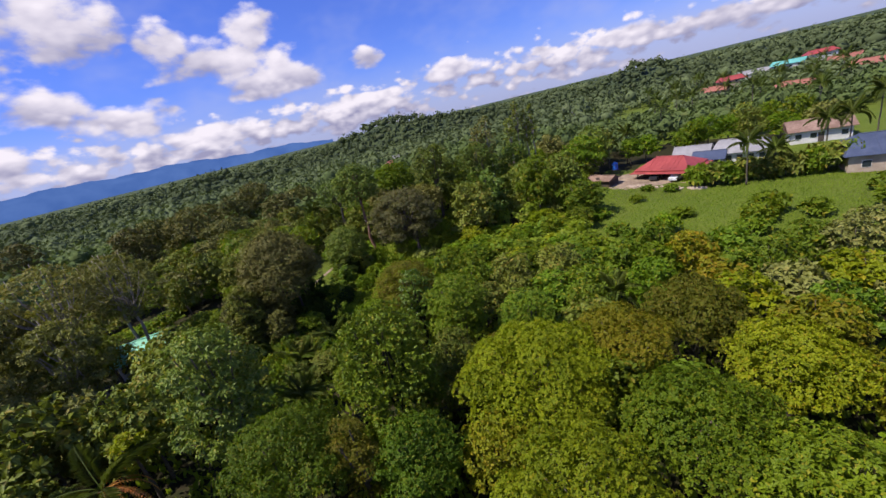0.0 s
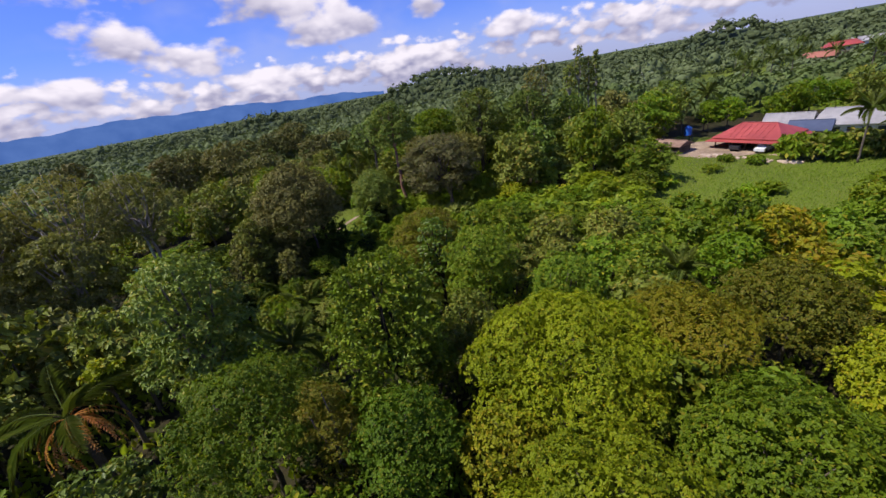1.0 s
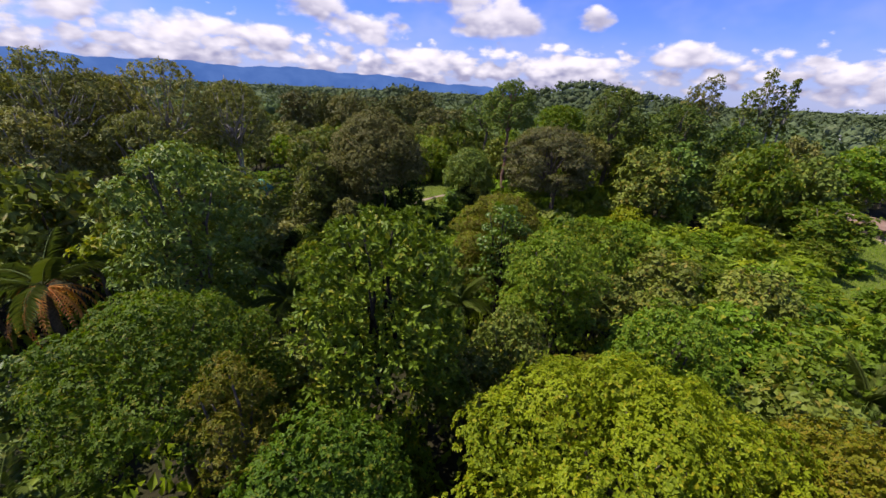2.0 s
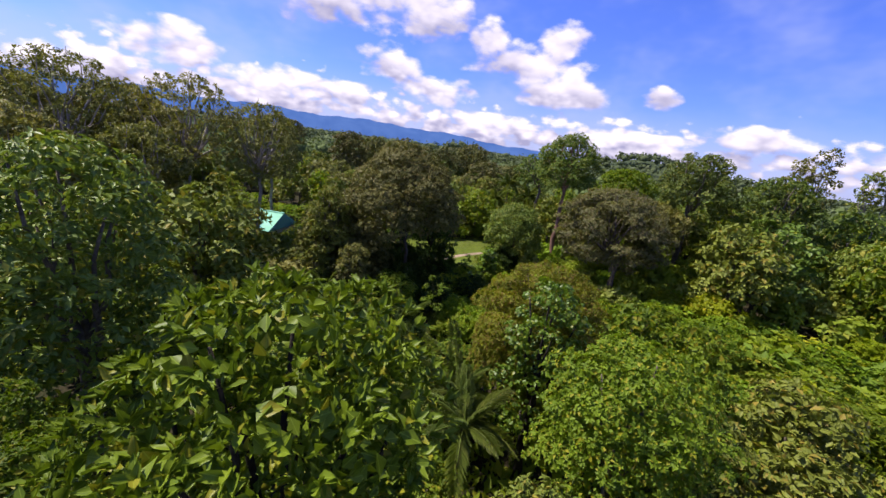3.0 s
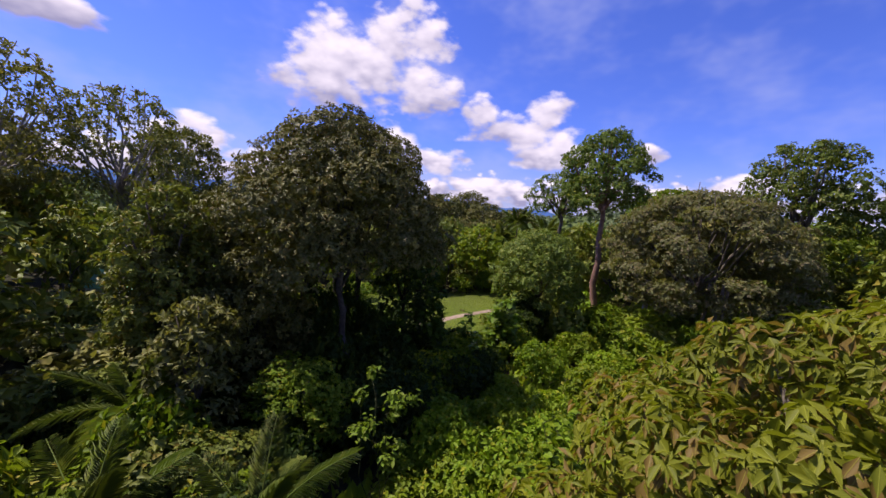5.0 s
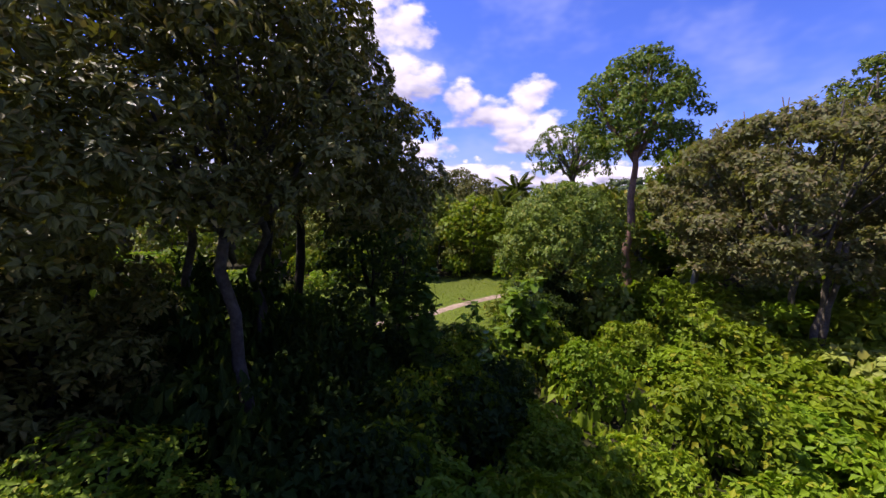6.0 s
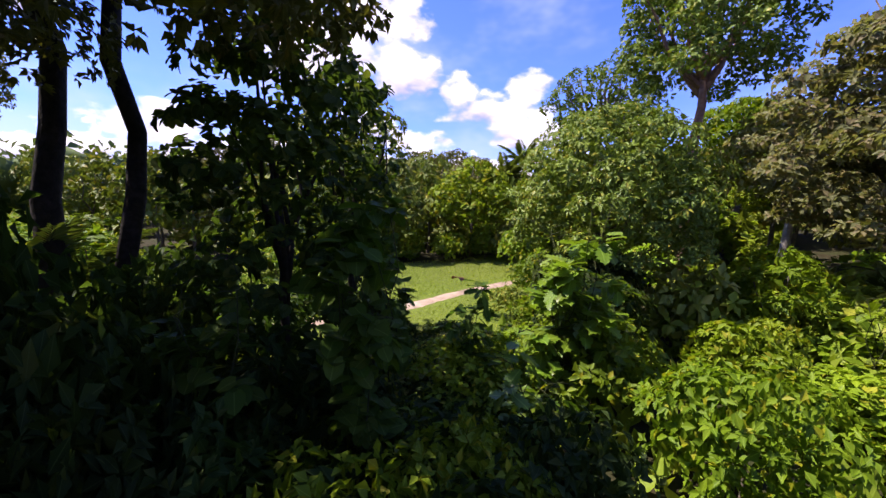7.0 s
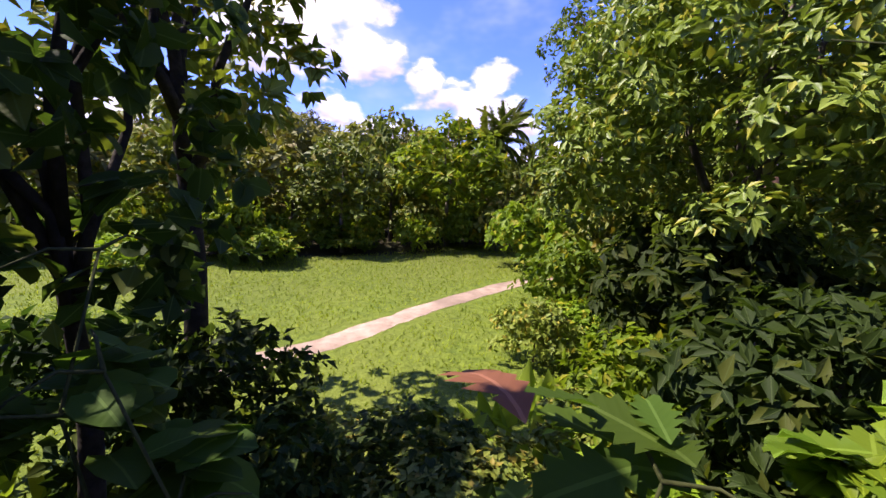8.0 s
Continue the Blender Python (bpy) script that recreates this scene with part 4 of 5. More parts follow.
FAR_HOUSES = [(33.2, 250, 14, 8, 4.5, "orange-red sheet roof", roof_orange, wall_tan, 2), (34.6, 285, 16, 8, 5.5, "red sheet roof", roof_red, wall_tan, 2),
              (36.3, 312, 18, 9, 5.0, "pale grey roof", roof_grey, wall_white, 2), (37.5, 330, 13, 8, 4.0, "pale grey roof", roof_grey, wall_white, 1),
              (39.5, 318, 20, 10, 6.0, "teal-green sheet roof", roof_teal, wall_white, 2), (41.8, 335, 18, 10, 7.0, "red sheet roof", roof_red, wall_white, 2),
              (43.6, 300, 16, 9, 4.0, "orange-red sheet roof", roof_orange, wall_tan, 1), (40.4, 212, 20, 8, 3.4, "orange-red sheet roof", roof_orange, wall_tan, 1),
              (45.5, 250, 16, 9, 4.0, "orange-red sheet roof", roof_orange, wall_tan, 1), (17.6, 300, 12, 8, 4, "pale grey roof", roof_grey, wall_white, 1),
              (-7.4, 262, 16, 7, 3.6, "pale grey roof", roof_grey, wall_white, 1), (-9.6, 330, 12, 7, 3.6, "pale grey roof", roof_grey, wall_white, 1),
              (-12.4, 285, 10, 7, 3.6, "pale grey roof", roof_grey, wall_white, 1), (-9.3, 192, 7, 5, 7.5, "orange-red sheet roof", roof_orange, wall_tan, 2)]
for i, (az, dist, w, d, h, what, rm, wm, st) in enumerate(FAR_HOUSES):
    hx, hy = by_angle(az, dist)
    house(f"distant house with a {what} among trees", hx, hy, -az + (-14, 22, 5, -30)[i % 4], w * 0.72, d * 0.85, h, 1.7, rm, wm, hip=1.5 * (i % 2), storeys=st, windows=4)

# the small house with the mint-green roof below the tall pale tree
house("small house with a mint-green sheet roof under trees", -50.0, 48.2, 25, 5.6, 5, 2.9, 1.4, roof_mint, wall_white, windows=3)

# ---------------------------------------------------------------- trees that stand out

HERO = []


def hero(x, y, R, *args, **kw):
    HERO.append((x, y, R))
    return tree(*args[:2], x, y, args[2], R, **kw)


# the big dark rounded tree beside the flight, with several stems
hero(-26.7, 49.6, 5.7, "broadleaf_tree", "large dark rounded tree with several stems and dense brownish-green leaves", 18.4, leaf="mango", low=0.33, shape="peaked", lobes=58, cover=0.85,
     per_tip=9, length=0.165, wide=0.46, seed=1, limbs=14, size=0.30, droop=0.4, core=0.55, gaps=0.6, trunk_r=0.15, trunk_mat=bark_shaded,
     trunks=((1.9, -1.4, 1.6, -1.0, 7.4, 0.18), (-0.8, 1.2, -0.6, 1.0, 8.2, 0.16), (-2.4, -0.4, -2.0, -0.2, 7.8, 0.16)))
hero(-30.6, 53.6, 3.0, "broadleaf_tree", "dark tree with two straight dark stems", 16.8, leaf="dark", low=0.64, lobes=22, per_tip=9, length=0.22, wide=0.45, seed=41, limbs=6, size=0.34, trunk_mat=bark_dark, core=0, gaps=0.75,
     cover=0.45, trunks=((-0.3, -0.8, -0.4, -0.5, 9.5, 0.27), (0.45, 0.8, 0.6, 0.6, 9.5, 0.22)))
hero(-29.5, 42.8, 2.2, "broadleaf_tree", "mid-green leafy tree beside the big dark tree", 14.0, leaf="dark", low=0.15, lobes=30, per_tip=9, length=0.21, wide=0.45, seed=42, size=0.34, gaps=0.45)
hero(-30.3, 44.2, 3.2, "broadleaf_tree", "brownish-green tree leaning on the big tree", 12.8, leaf="mango", low=0.12, lobes=28, per_tip=9, length=0.22, wide=0.45, seed=36, size=0.36)
hero(-27.6, 45.6, 2.6, "broadleaf_tree", "dark leafy tree under the big tree's crown", 11.2, leaf="mango", low=0.05, lobes=28, per_tip=9, length=0.18, wide=0.45, seed=44, size=0.36, trunk_mat=bark_dark)
hero(-25.6, 42.4, 1.6, "small_tree", "small olive tree at the big tree's foot", 10.0, leaf="olive", low=0.1, lobes=18, per_tip=8, length=0.24, wide=0.45, seed=37, size=0.4)
# a grove of tall airy trees with pale limbs
for i, (x, y, R, top, low, cover) in enumerate(((-48.4, 39.4, 4.9, 22.4, 0.46, 0.5), (-50.6, 30.3, 4.8, 22.6, 0.42, 0.6), (-46.0, 45.8, 4.2, 20.8, 0.46, 0.5), (-54.5, 35.5, 4.6, 21.0, 0.35, 0.65), (-54.5, 52.5, 4.2, 20.0, 0.40, 0.6),
                                                 (-44.2, 34.0, 4.0, 17.4, 0.30, 0.7), (-45.0, 26.0, 4.2, 17.8, 0.25, 0.7), (-57.0, 28.0, 4.8, 20.5, 0.30, 0.7), (-59.0, 40.0, 4.8, 19.5, 0.30, 0.7))):
    hero(x, y, R, "tall_tree", "tall airy tree with pale forking limbs and thin olive leaves" if i < 5 else "rounded olive tree with pale bare limbs", top, leaf="olive", low=low, shape="airy", lobes=44, cover=cover,
         per_tip=8, length=0.27, wide=0.5, seed=60 + i, trunk_r=0.24, trunk_mat=bark_pale, limbs=22 if i < 3 else 9, size=0.30, core=0 if i < 3 else 0.7, gaps=0.65 if i < 5 else 0.5, squash=(0.34, 0.55), bare=9)
# large-leaved glossy dark tree
hero(-21.3, 24.3, 3.6, "broadleaf_tree", "dark glossy large-leaved tree with a ragged pointed top", 17.4, leaf="glossy", low=0.12, shape="column", lobes=34,
     per_tip=7, length=0.30, wide=0.42, leafshape="simple", seed=5, size=0.36, limbs=8, gaps=0.5, floor=-0.3)
# lime-sprouting shrub beside it
hero(-28.6, 22.6, 1.2, "small_tree", "slender sapling with fresh lime-yellow leaves", 11.2, leaf="lime", low=0.55, lobes=8, per_tip=7, length=0.35, seed=6, limbs=3)
# bright broad-leaved tree that the camera skims
hero(-8.0, 24.6, 3.7, "broadleaf_tree", "bright green tree with big upright oval leaves in tufts", 16.1, leaf="broad", low=0.10, lobes=34,
     cover=0.7, per_tip=7, length=0.25, wide=0.5, leafshape="ribbed", seed=7, size=0.36, limbs=9, trunk_mat=bark_dark, droop=0.0, spread=0.5, gaps=0.55, floor=-0.35)
# wide rounded mid-green tree
hero(-14.3, 18.6, 4.2, "broadleaf_tree", "wide rounded mid-green tree with small tufted leaves", 13.0, leaf="deep", low=0.25, lobes=26,
     per_tip=9, length=0.125, floor=-0.2, seed=8, size=0.34)
hero(-9.8, 18.4, 1.6, "small_tree", "narrow tree covered in yellow-brown leaves", 12.4, leaf="ochre", low=0.25, shape="column", lobes=14, per_tip=8, length=0.105, floor=-0.2, wide=0.45, seed=9, size=0.45)
hero(-6.2, 18.6, 2.8, "broadleaf_tree", "ragged mid-green tree with tufted leaves", 11.0, leaf="deep", low=0.25, lobes=20, per_tip=8, length=0.135, floor=-0.2, seed=10)
# yellow-green spreading crowns
hero(2.2, 23.6, 5.4, "broadleaf_tree", "spreading yellow-green tree with a smooth dense crown", 12.2, leaf="lime", low=0.30, lobes=34, per_tip=9, length=0.125, floor=-0.2, seed=11, size=0.32)
hero(2.6, 14.2, 4.2, "broadleaf_tree", "dense lime-green tree with a smooth rounded crown", 11.6, leaf="lime", low=0.30, lobes=26, per_tip=9, length=0.125, floor=-0.2, seed=12, size=0.33)
hero(9.8, 25.8, 3.6, "broadleaf_tree", "tree with yellowing leaves over a dark hollow", 10.9, leaf="yellow", low=0.40, lobes=20, per_tip=9, length=0.125, floor=-0.2, seed=13)
hero(10.6, 17.8, 4.0, "broadleaf_tree", "bright green tree with loose spreading tufts", 10.4, leaf="bright", low=0.30, lobes=24, per_tip=9, length=0.15, floor=-0.2, seed=14)
hero(17.0, 28.6, 3.8, "broadleaf_tree", "dull green tree with brown seed tufts", 10.6, leaf="ochre", low=0.3, lobes=20, per_tip=8, length=0.16, floor=-0.2, seed=15)
hero(18.5, 21.0, 3.6, "broadleaf_tree", "rounded bright green tree with tufted leaves", 10.4, leaf="lime", low=0.3, lobes=20, per_tip=8, length=0.17, floor=-0.2, seed=16)
hero(14.2, 12.6, 3.6, "broadleaf_tree", "rounded mid-green tree with tufted leaves", 10.2, leaf="bright", low=0.3, lobes=20, per_tip=8, length=0.2, floor=-0.2, seed=17)
# mass of yellow and rust young leaves in front of the big tree
hero(-8.4, 41.2, 4.1, "broadleaf_tree", "bushy tree with yellow-green and rust-brown young leaves", 13.2, leaf="young", low=0.08, lobes=52, cover=0.85, per_tip=9, length=0.15, wide=0.36, seed=18, size=0.27, droop=0.9, gaps=0.6, floor=-0.3)
hero(-7.0, 37.5, 2.0, "broadleaf_tree", "tree overgrown with light green climbing vine", 13.6, leaf="fruit", low=0.10, shape="dome", lobes=26, cover=0.75, per_tip=5, length=0.125, wide=0.9, leafshape="round", seed=19, size=0.36, droop=0.9, trunk_mat=bark_dark, gaps=0.5, floor=-0.35)
hero(-2.8, 34.4, 3.0, "broadleaf_tree", "vine-covered tree with fresh green leaves", 13.3, leaf="mid", low=0.25, lobes=22, per_tip=8, length=0.145, floor=-0.2, seed=20)
hero(3.6, 30.6, 2.6, "broadleaf_tree", "leafy tree with light tufted leaves", 12.0, leaf="mid", low=0.25, lobes=20, per_tip=8, length=0.17, floor=-0.2, seed=21)
# trees round the clearing
hero(-23.2, 66.6, 2.0, "broadleaf_tree", "low rounded tree with drooping leaves", 7.2, leaf="shade", low=0.18, lobes=30, per_tip=9, length=0.27, wide=0.4, seed=22, size=0.34, droop=0.6)
hero(-20.2, 77.0, 4.3, "tall_tree", "tall straight tree with a reddish trunk and a high rounded crown", 22.6, leaf="glossy", low=0.50, lobes=40, cover=0.8, per_tip=8, length=0.24, seed=23,
     trunk_r=0.36, trunk_mat=bark_red, limbs=12, size=0.28, gaps=0.45)
hero(-27.2, 85.5, 4.2, "tall_tree", "tall open tree with a light flat crown", 19.6, leaf="glossy", low=0.58, shape="dome", lobes=36, cover=0.6, per_tip=8, length=0.26, seed=24, limbs=14, size=0.28, core=0, gaps=0.6)
hero(-11.4, 71.2, 6.6, "broadleaf_tree", "broad layered tree with rust-tinged olive leaves and grey limbs", 16.8, leaf="rust", low=0.20, shape="airy", lobes=96, cover=0.85, per_tip=9, length=0.23, seed=25,
     trunk_r=0.2, trunk_mat=bark, limbs=18, size=0.20, core=0.6, stems=3, bare=12, squash=(0.26, 0.42), gaps=0.4)
hero(-15.6, 78.4, 3.4, "broadleaf_tree", "grey-stemmed tree with olive leaves", 14.0, leaf="olive", low=0.42, lobes=20, per_tip=8, length=0.34, seed=26, trunk_mat=bark_pale, trunk_r=0.28)
hero(-8.6, 80.0, 4.6, "broadleaf_tree", "grey-stemmed tree with olive leaves", 15.2, leaf="olive", low=0.40, lobes=24, per_tip=8, length=0.34, seed=27, trunk_mat=bark_pale, trunk_r=0.3)
hero(-4.6, 84.0, 4.8, "tall_tree", "tall dark green tree with an uneven crown", 22.3, leaf="glossy", low=0.40, lobes=26, per_tip=8, length=0.28, seed=28, size=0.3)
hero(4.5, 84.0, 4.4, "tall_tree", "tall dark green tree with an uneven crown", 20.5, leaf="glossy", low=0.40, lobes=24, per_tip=8, length=0.28, seed=29, size=0.3)
hero(-16.2, 100.0, 5.0, "tall_tree", "tall light green tree behind the clearing", 19.0, leaf="bright", low=0.45, lobes=20, per_tip=8, length=0.4, seed=30)
hero(-22.4, 63.6, 1.8, "small_tree", "small shaded tree at the clearing's edge", 6.4, leaf="shade", low=0.12, lobes=18, per_tip=8, length=0.24, wide=0.45, seed=31)
hero(-22.9, 68.4, 4.0, "broadleaf_tree", "dense rounded tree with glossy drooping leaves", 12.6, leaf="glossy", low=0.16, lobes=44, cover=0.75, per_tip=9, length=0.20, wide=0.42, seed=38, size=0.30, droop=0.6, gaps=0.5)
hero(-15.4, 84.0, 2.6, "broadleaf_tree", "slim tree with light drooping leaves", 12.4, leaf="bright", low=0.4, lobes=20, per_tip=8, length=0.28, wide=0.45, seed=39, size=0.36, droop=0.5)
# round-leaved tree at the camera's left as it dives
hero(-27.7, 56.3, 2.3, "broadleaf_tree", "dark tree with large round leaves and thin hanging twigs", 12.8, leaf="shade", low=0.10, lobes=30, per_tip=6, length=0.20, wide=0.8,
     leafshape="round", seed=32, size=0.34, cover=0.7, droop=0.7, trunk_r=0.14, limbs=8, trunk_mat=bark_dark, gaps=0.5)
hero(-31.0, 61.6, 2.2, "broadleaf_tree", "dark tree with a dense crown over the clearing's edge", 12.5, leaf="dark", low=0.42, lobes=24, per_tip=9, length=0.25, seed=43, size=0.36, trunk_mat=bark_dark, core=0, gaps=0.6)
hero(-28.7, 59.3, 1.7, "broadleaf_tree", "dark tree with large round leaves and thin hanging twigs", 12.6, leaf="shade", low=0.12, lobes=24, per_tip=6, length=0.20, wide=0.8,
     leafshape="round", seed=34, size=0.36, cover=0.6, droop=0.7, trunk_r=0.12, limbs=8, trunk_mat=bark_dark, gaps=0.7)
hero(-17.2, 68.2, 1.7, "small_tree", "bright green small tree before the layered tree", 7.2, leaf="bright", low=0.12, lobes=20, per_tip=8, length=0.27, wide=0.45, seed=35, size=0.38)
for i, (x, y, top) in enumerate(((-84.6, 93.0, 19.0), (-90.8, 107.9, 18.6), (-79.8, 108.2, 18.8), (-87.9, 129.6, 17.6), (-75.3, 126.2, 18.6), (-73.9, 138.8, 20.2), (-56.9, 119.5, 16.0), (-57.0, 135.9, 15.4), (-66.0, 104.0, 14.5), (-97.0, 118.0, 17.0), (-136.0, 109.5, 20.5))):
    hero(x, y, 5.6 + 0.5 * (i % 3), "broadleaf_tree", "tall dark spreading tree above the western wood", top, leaf="mango", low=0.2, lobes=15, length=0.55, seed=80 + i, size=0.40, limbs=4, floor=-0.3)
# dark domed tree with a pale stem at the meadow's corner
hero(23.0, 91.0, 4.4, "broadleaf_tree", "dark domed tree on a pale bare stem", 12.2, leaf="dark", low=0.42, lobes=22, per_tip=8, length=0.36, seed=33, trunk_mat=bark_pale, size=0.34)

# vine-wrapped dead stems that stand above the wood
for i, (x, y, h, w) in enumerate(((17.2, 101.0, 26.4, 1.0), (19.2, 101.4, 24.0, 0.7), (20.8, 101.2, 25.0, 0.7), (15.0, 100.4, 23.0, 1.1), (8.6, 92.4, 24.8, 1.4), (6.2, 92.0, 23.4, 1.3))):
    HERO.append((x, y, 1.5))
    tree("dead_tree", "dead upright stem wrapped in climbing vine", x, y, h, w * 1.4, leaf="dark" if i < 4 else "olive", low=0.5, shape="column", lobes=18, per_tip=7, length=0.34, wide=0.6,
         seed=40 + i, limbs=5, trunk_mat=bark_pale, size=0.42, core=0.4 if i < 4 else 0.0, trunk_r=0.2, group="dead stems")

# ---------------------------------------------------------------- palms
HERO.append((-28.8, 19.8, 3.6))
palm("oil palm with a skirt of dry orange fronds", -28.8, 19.8, 6.0, 4.6, 8, 1, dead=22, stem=0.3)
palm("feathery palm among the undergrowth", -19.0, 41.0, 2.4, 3.0, 14, 2)
palm("feathery palm among the undergrowth", -10.3, 36.4, 3.6, 2.8, 14, 3)
palm("feathery palm among the undergrowth", -8.2, 33.6, 4.4, 2.6, 12, 4)
palm("feathery palm among the undergrowth", -16.6, 26.8, 5.2, 3.0, 14, 5)
palm("feathery palm among the undergrowth", -2.6, 37.4, 4.5, 3.0, 14, 6)
palm("feathery palm among the undergrowth", 13.8, 37.8, 3.2, 3.0, 14, 7)
palm("feathery palm among the undergrowth", -9.0, 12.0, 4.6, 3.0, 14, 8)
palm("feathery palm among the undergrowth", -12.5, 13.0, 5.0, 3.0, 14, 9)
palm("feathery palm in the shade of the big tree", -27.0, 41.5, 2.0, 3.2, 14, 10)
palm("feathery palm in the shade of the big tree", -31.5, 53.0, 2.6, 2.8, 14, 11)
palm("banana-like palm by the sunken clearing", -48.5, 27.0, 3.5, 3.2, 12, 12)
for i, (x, y, h) in enumerate(((-14.4, 37.2, 2.4), (-22.4, 38.8, 1.6), (-28.0, 33.6, 2.2), (-13.2, 40.6, 2.0))):
    palm("feathery palm in the shaded hollow", x, y, h, 3.1, 13, 90 + i)
for i, (x, y, h) in enumerate(((51.1, 70.5, 7.5), (70.1, 72.0, 8.5), (67.6, 73.8, 8.0), (83, 80, 10), (57, 72, 5), (40, 104, 7), (46, 107, 8), (-34.5, 84, 7.0), (-36.8, 93, 9.5), (-30.6, 90, 8.0))):
    palm("coconut palm with a slender stem and drooping fronds", x, y, h, 3.4, 14, 20 + i, stem=0.14)
for i in range(26):
    rr = random.Random(700 + i)
    px, py = by_angle(rr.uniform(26, 47), rr.uniform(150, 330))
    palm("coconut palm on the distant slope", px, py, rr.uniform(7, 11), 4.2, 10, 60 + i, stem=0.18, group="distant palms")

# ---------------------------------------------------------------- the wood between


DIVE = [(-4, 25, 17.6), (-6.1, 29, 16.2), (-8.3, 32.7, 14.9), (-11.5, 37.8, 13.3), (-14.8, 42.4, 11.9), (-17.7, 47.4, 10), (-19.9, 50.9, 8.8), (-22, 54.4, 8), (-24.3, 58, 7.4), (-25.6, 60.4, 7)]


def kind_at(x, y, rr):
    """What grows at a place: leaf, height over the ground, crown radius."""
    if inside(x, y, FIELD) or inside(x, y, YARD) or inside(x, y, MEADOW) or inside(x, y, GAP) or inside(x, y, LEA):
        return None
    if -45 < x < -25 and abs(y - 26.2 + 0.458 * x) < 2.9:          # low growth before the mint-green roof
        return "dark", rr.uniform(2.6, 3.6), rr.uniform(1.8, 2.2)
    # west of -18 some leaf colours hold the hollow's shade
    if -31 < x < -9 and 29 < y < 48:
        return rr.choice(("mid", "dark", "mid") if x > -18 else ("dark", "mid", "shade")), rr.uniform(3.0, 4.6), rr.uniform(1.7, 2.4)
    if y < 50 and -14 < x < 26:
        pal = ("mid", "dark", "mid", "ochre") if y > 26 and -6 < x < 14 else ("lime", "bright", "yellow", "mid", "bright") if x > -3 else ("mid", "bright", "mid", "dark")
        return rr.choice(pal), rr.uniform(5.4, 7.4), rr.uniform(2.2, 3.1)
    if y < 46 and x >= 26:
        return rr.choice(("ochre", "bright", "mid", "olive", "lime")), rr.uniform(4.4, 7.0), rr.uniform(2.2, 3.2)
    if 46 <= y < 72 and -10 < x < 24:
        return rr.choice(("bright", "bright", "mid", "lime", "mid")), rr.uniform(2.6, 4.8), rr.uniform(2.0, 3.0)
    if y >= 72 and -8 < x < 40 and y < 100:
        return rr.choice(("mid", "glossy", "dark", "dark", "glossy")), rr.uniform(7.5, 13.0), rr.uniform(3.6, 5.0)
    if x <= -31 and 45 < y < 62:
        return rr.choice(("bright", "mid", "mid")), rr.uniform(2.6, 4.4), rr.uniform(2.0, 3.0)
    if x <= -30 and y < 62:
        return rr.choice(("dark", "olive", "dark", "dark")), rr.uniform(8.0, 12.0), rr.uniform(2.8, 4.0)
    if -30 < x <= -14 and y <= 30:
        return rr.choice(("dark", "mid", "glossy")), (rr.uniform(5.5, 8.0) if y < 22 else rr.uniform(3.8, 5.2)), rr.uniform(2.2, 3.2)
    if y > 60 and x < -8:
        return rr.choice(("mid", "dark", "dark", "olive")), rr.uniform(6.0, 10.0), rr.uniform(2.6, 4.0)
    return rr.choice(("mid", "dark", "olive", "bright")), rr.uniform(6.0, 10.0), rr.uniform(2.8, 4.0)


# dim and shaded stand for leaf colours with shade put in
WORDS = {"mango": "dark brownish-green", "dim": "dim green", "fresh": "fresh yellow-green", "fruit": "glossy green", "mid": "mid-green", "bright": "bright green", "lime": "lime-green", "yellow": "yellowing", "ochre": "dull ochre-green", "dark": "dark green",
         "olive": "olive-green", "glossy": "dark glossy", "rust": "rust-tinged", "young": "yellow and rust", "broad": "broad-leaved", "shade": "shaded"}
MODELS = {}


def model(leaf, grade, variant, bush=False):
    """One pattern tree of unit size (crown 3 m, 8 m high), to be copied."""
    key = (leaf, grade, variant, bush)
    if key not in MODELS:
        kw = dict(low=0.10 if not bush else 0.0, lobes={"near": 15, "fine": 17, "middle": 15, "coarse": 13}[grade], per_tip=8, length={"near": 0.18, "fine": 0.23, "middle": 0.38, "coarse": 0.52}[grade] * (1.2 if bush and grade != "middle" else 1.0))
        ob = tree("bush" if bush else "broadleaf_tree", f"{WORDS[leaf]} {'bush with tufted leaves' if bush else 'forest tree with a tufted uneven crown'}", 0, -900, land(0, -900) + (8 if not bush else 3.0),
                  3.0 if not bush else 2.0, leaf=leaf, seed=300 + len(MODELS), limbs=2 if not bush else 0, size=0.42, floor=-0.3, cover=(0.55 if bush else 0.65) if grade in ("near", "fine") else 0.8, category="bush" if bush else "tree",
                  group="bushes" if bush else "forest trees", trunk_r=0.16 if not bush else 0.06, **kw)
        MODELS[key] = [ob, False]
    return MODELS[key]


COURSE = [(0, 0), (0.5, 12), (-4, 25), (-8.3, 32.7), (-14.8, 42.4), (-19.9, 50.9), (-25.6, 60.4)]


def grade_at(x, y):
    """How finely leaved a tree is built: by its distance from the flight's course over the ground."""
    best = 1e9
    for (x0, y0), (x1, y1) in zip(COURSE, COURSE[1:]):
        t = max(0, min(1, ((x - x0) * (x1 - x0) + (y - y0) * (y1 - y0)) / ((x1 - x0) ** 2 + (y1 - y0) ** 2)))
        best = min(best, math.hypot(x - x0 - t * (x1 - x0), y - y0 - t * (y1 - y0)))
    if best < 6.5 and y > 40:
        return "near"
    if y > 70 and -10 < x < 36 and y < 104:
        return "middle"
    return "fine" if best < (6 if y < 24 else 11) else ("middle" if best < 26 else "coarse")


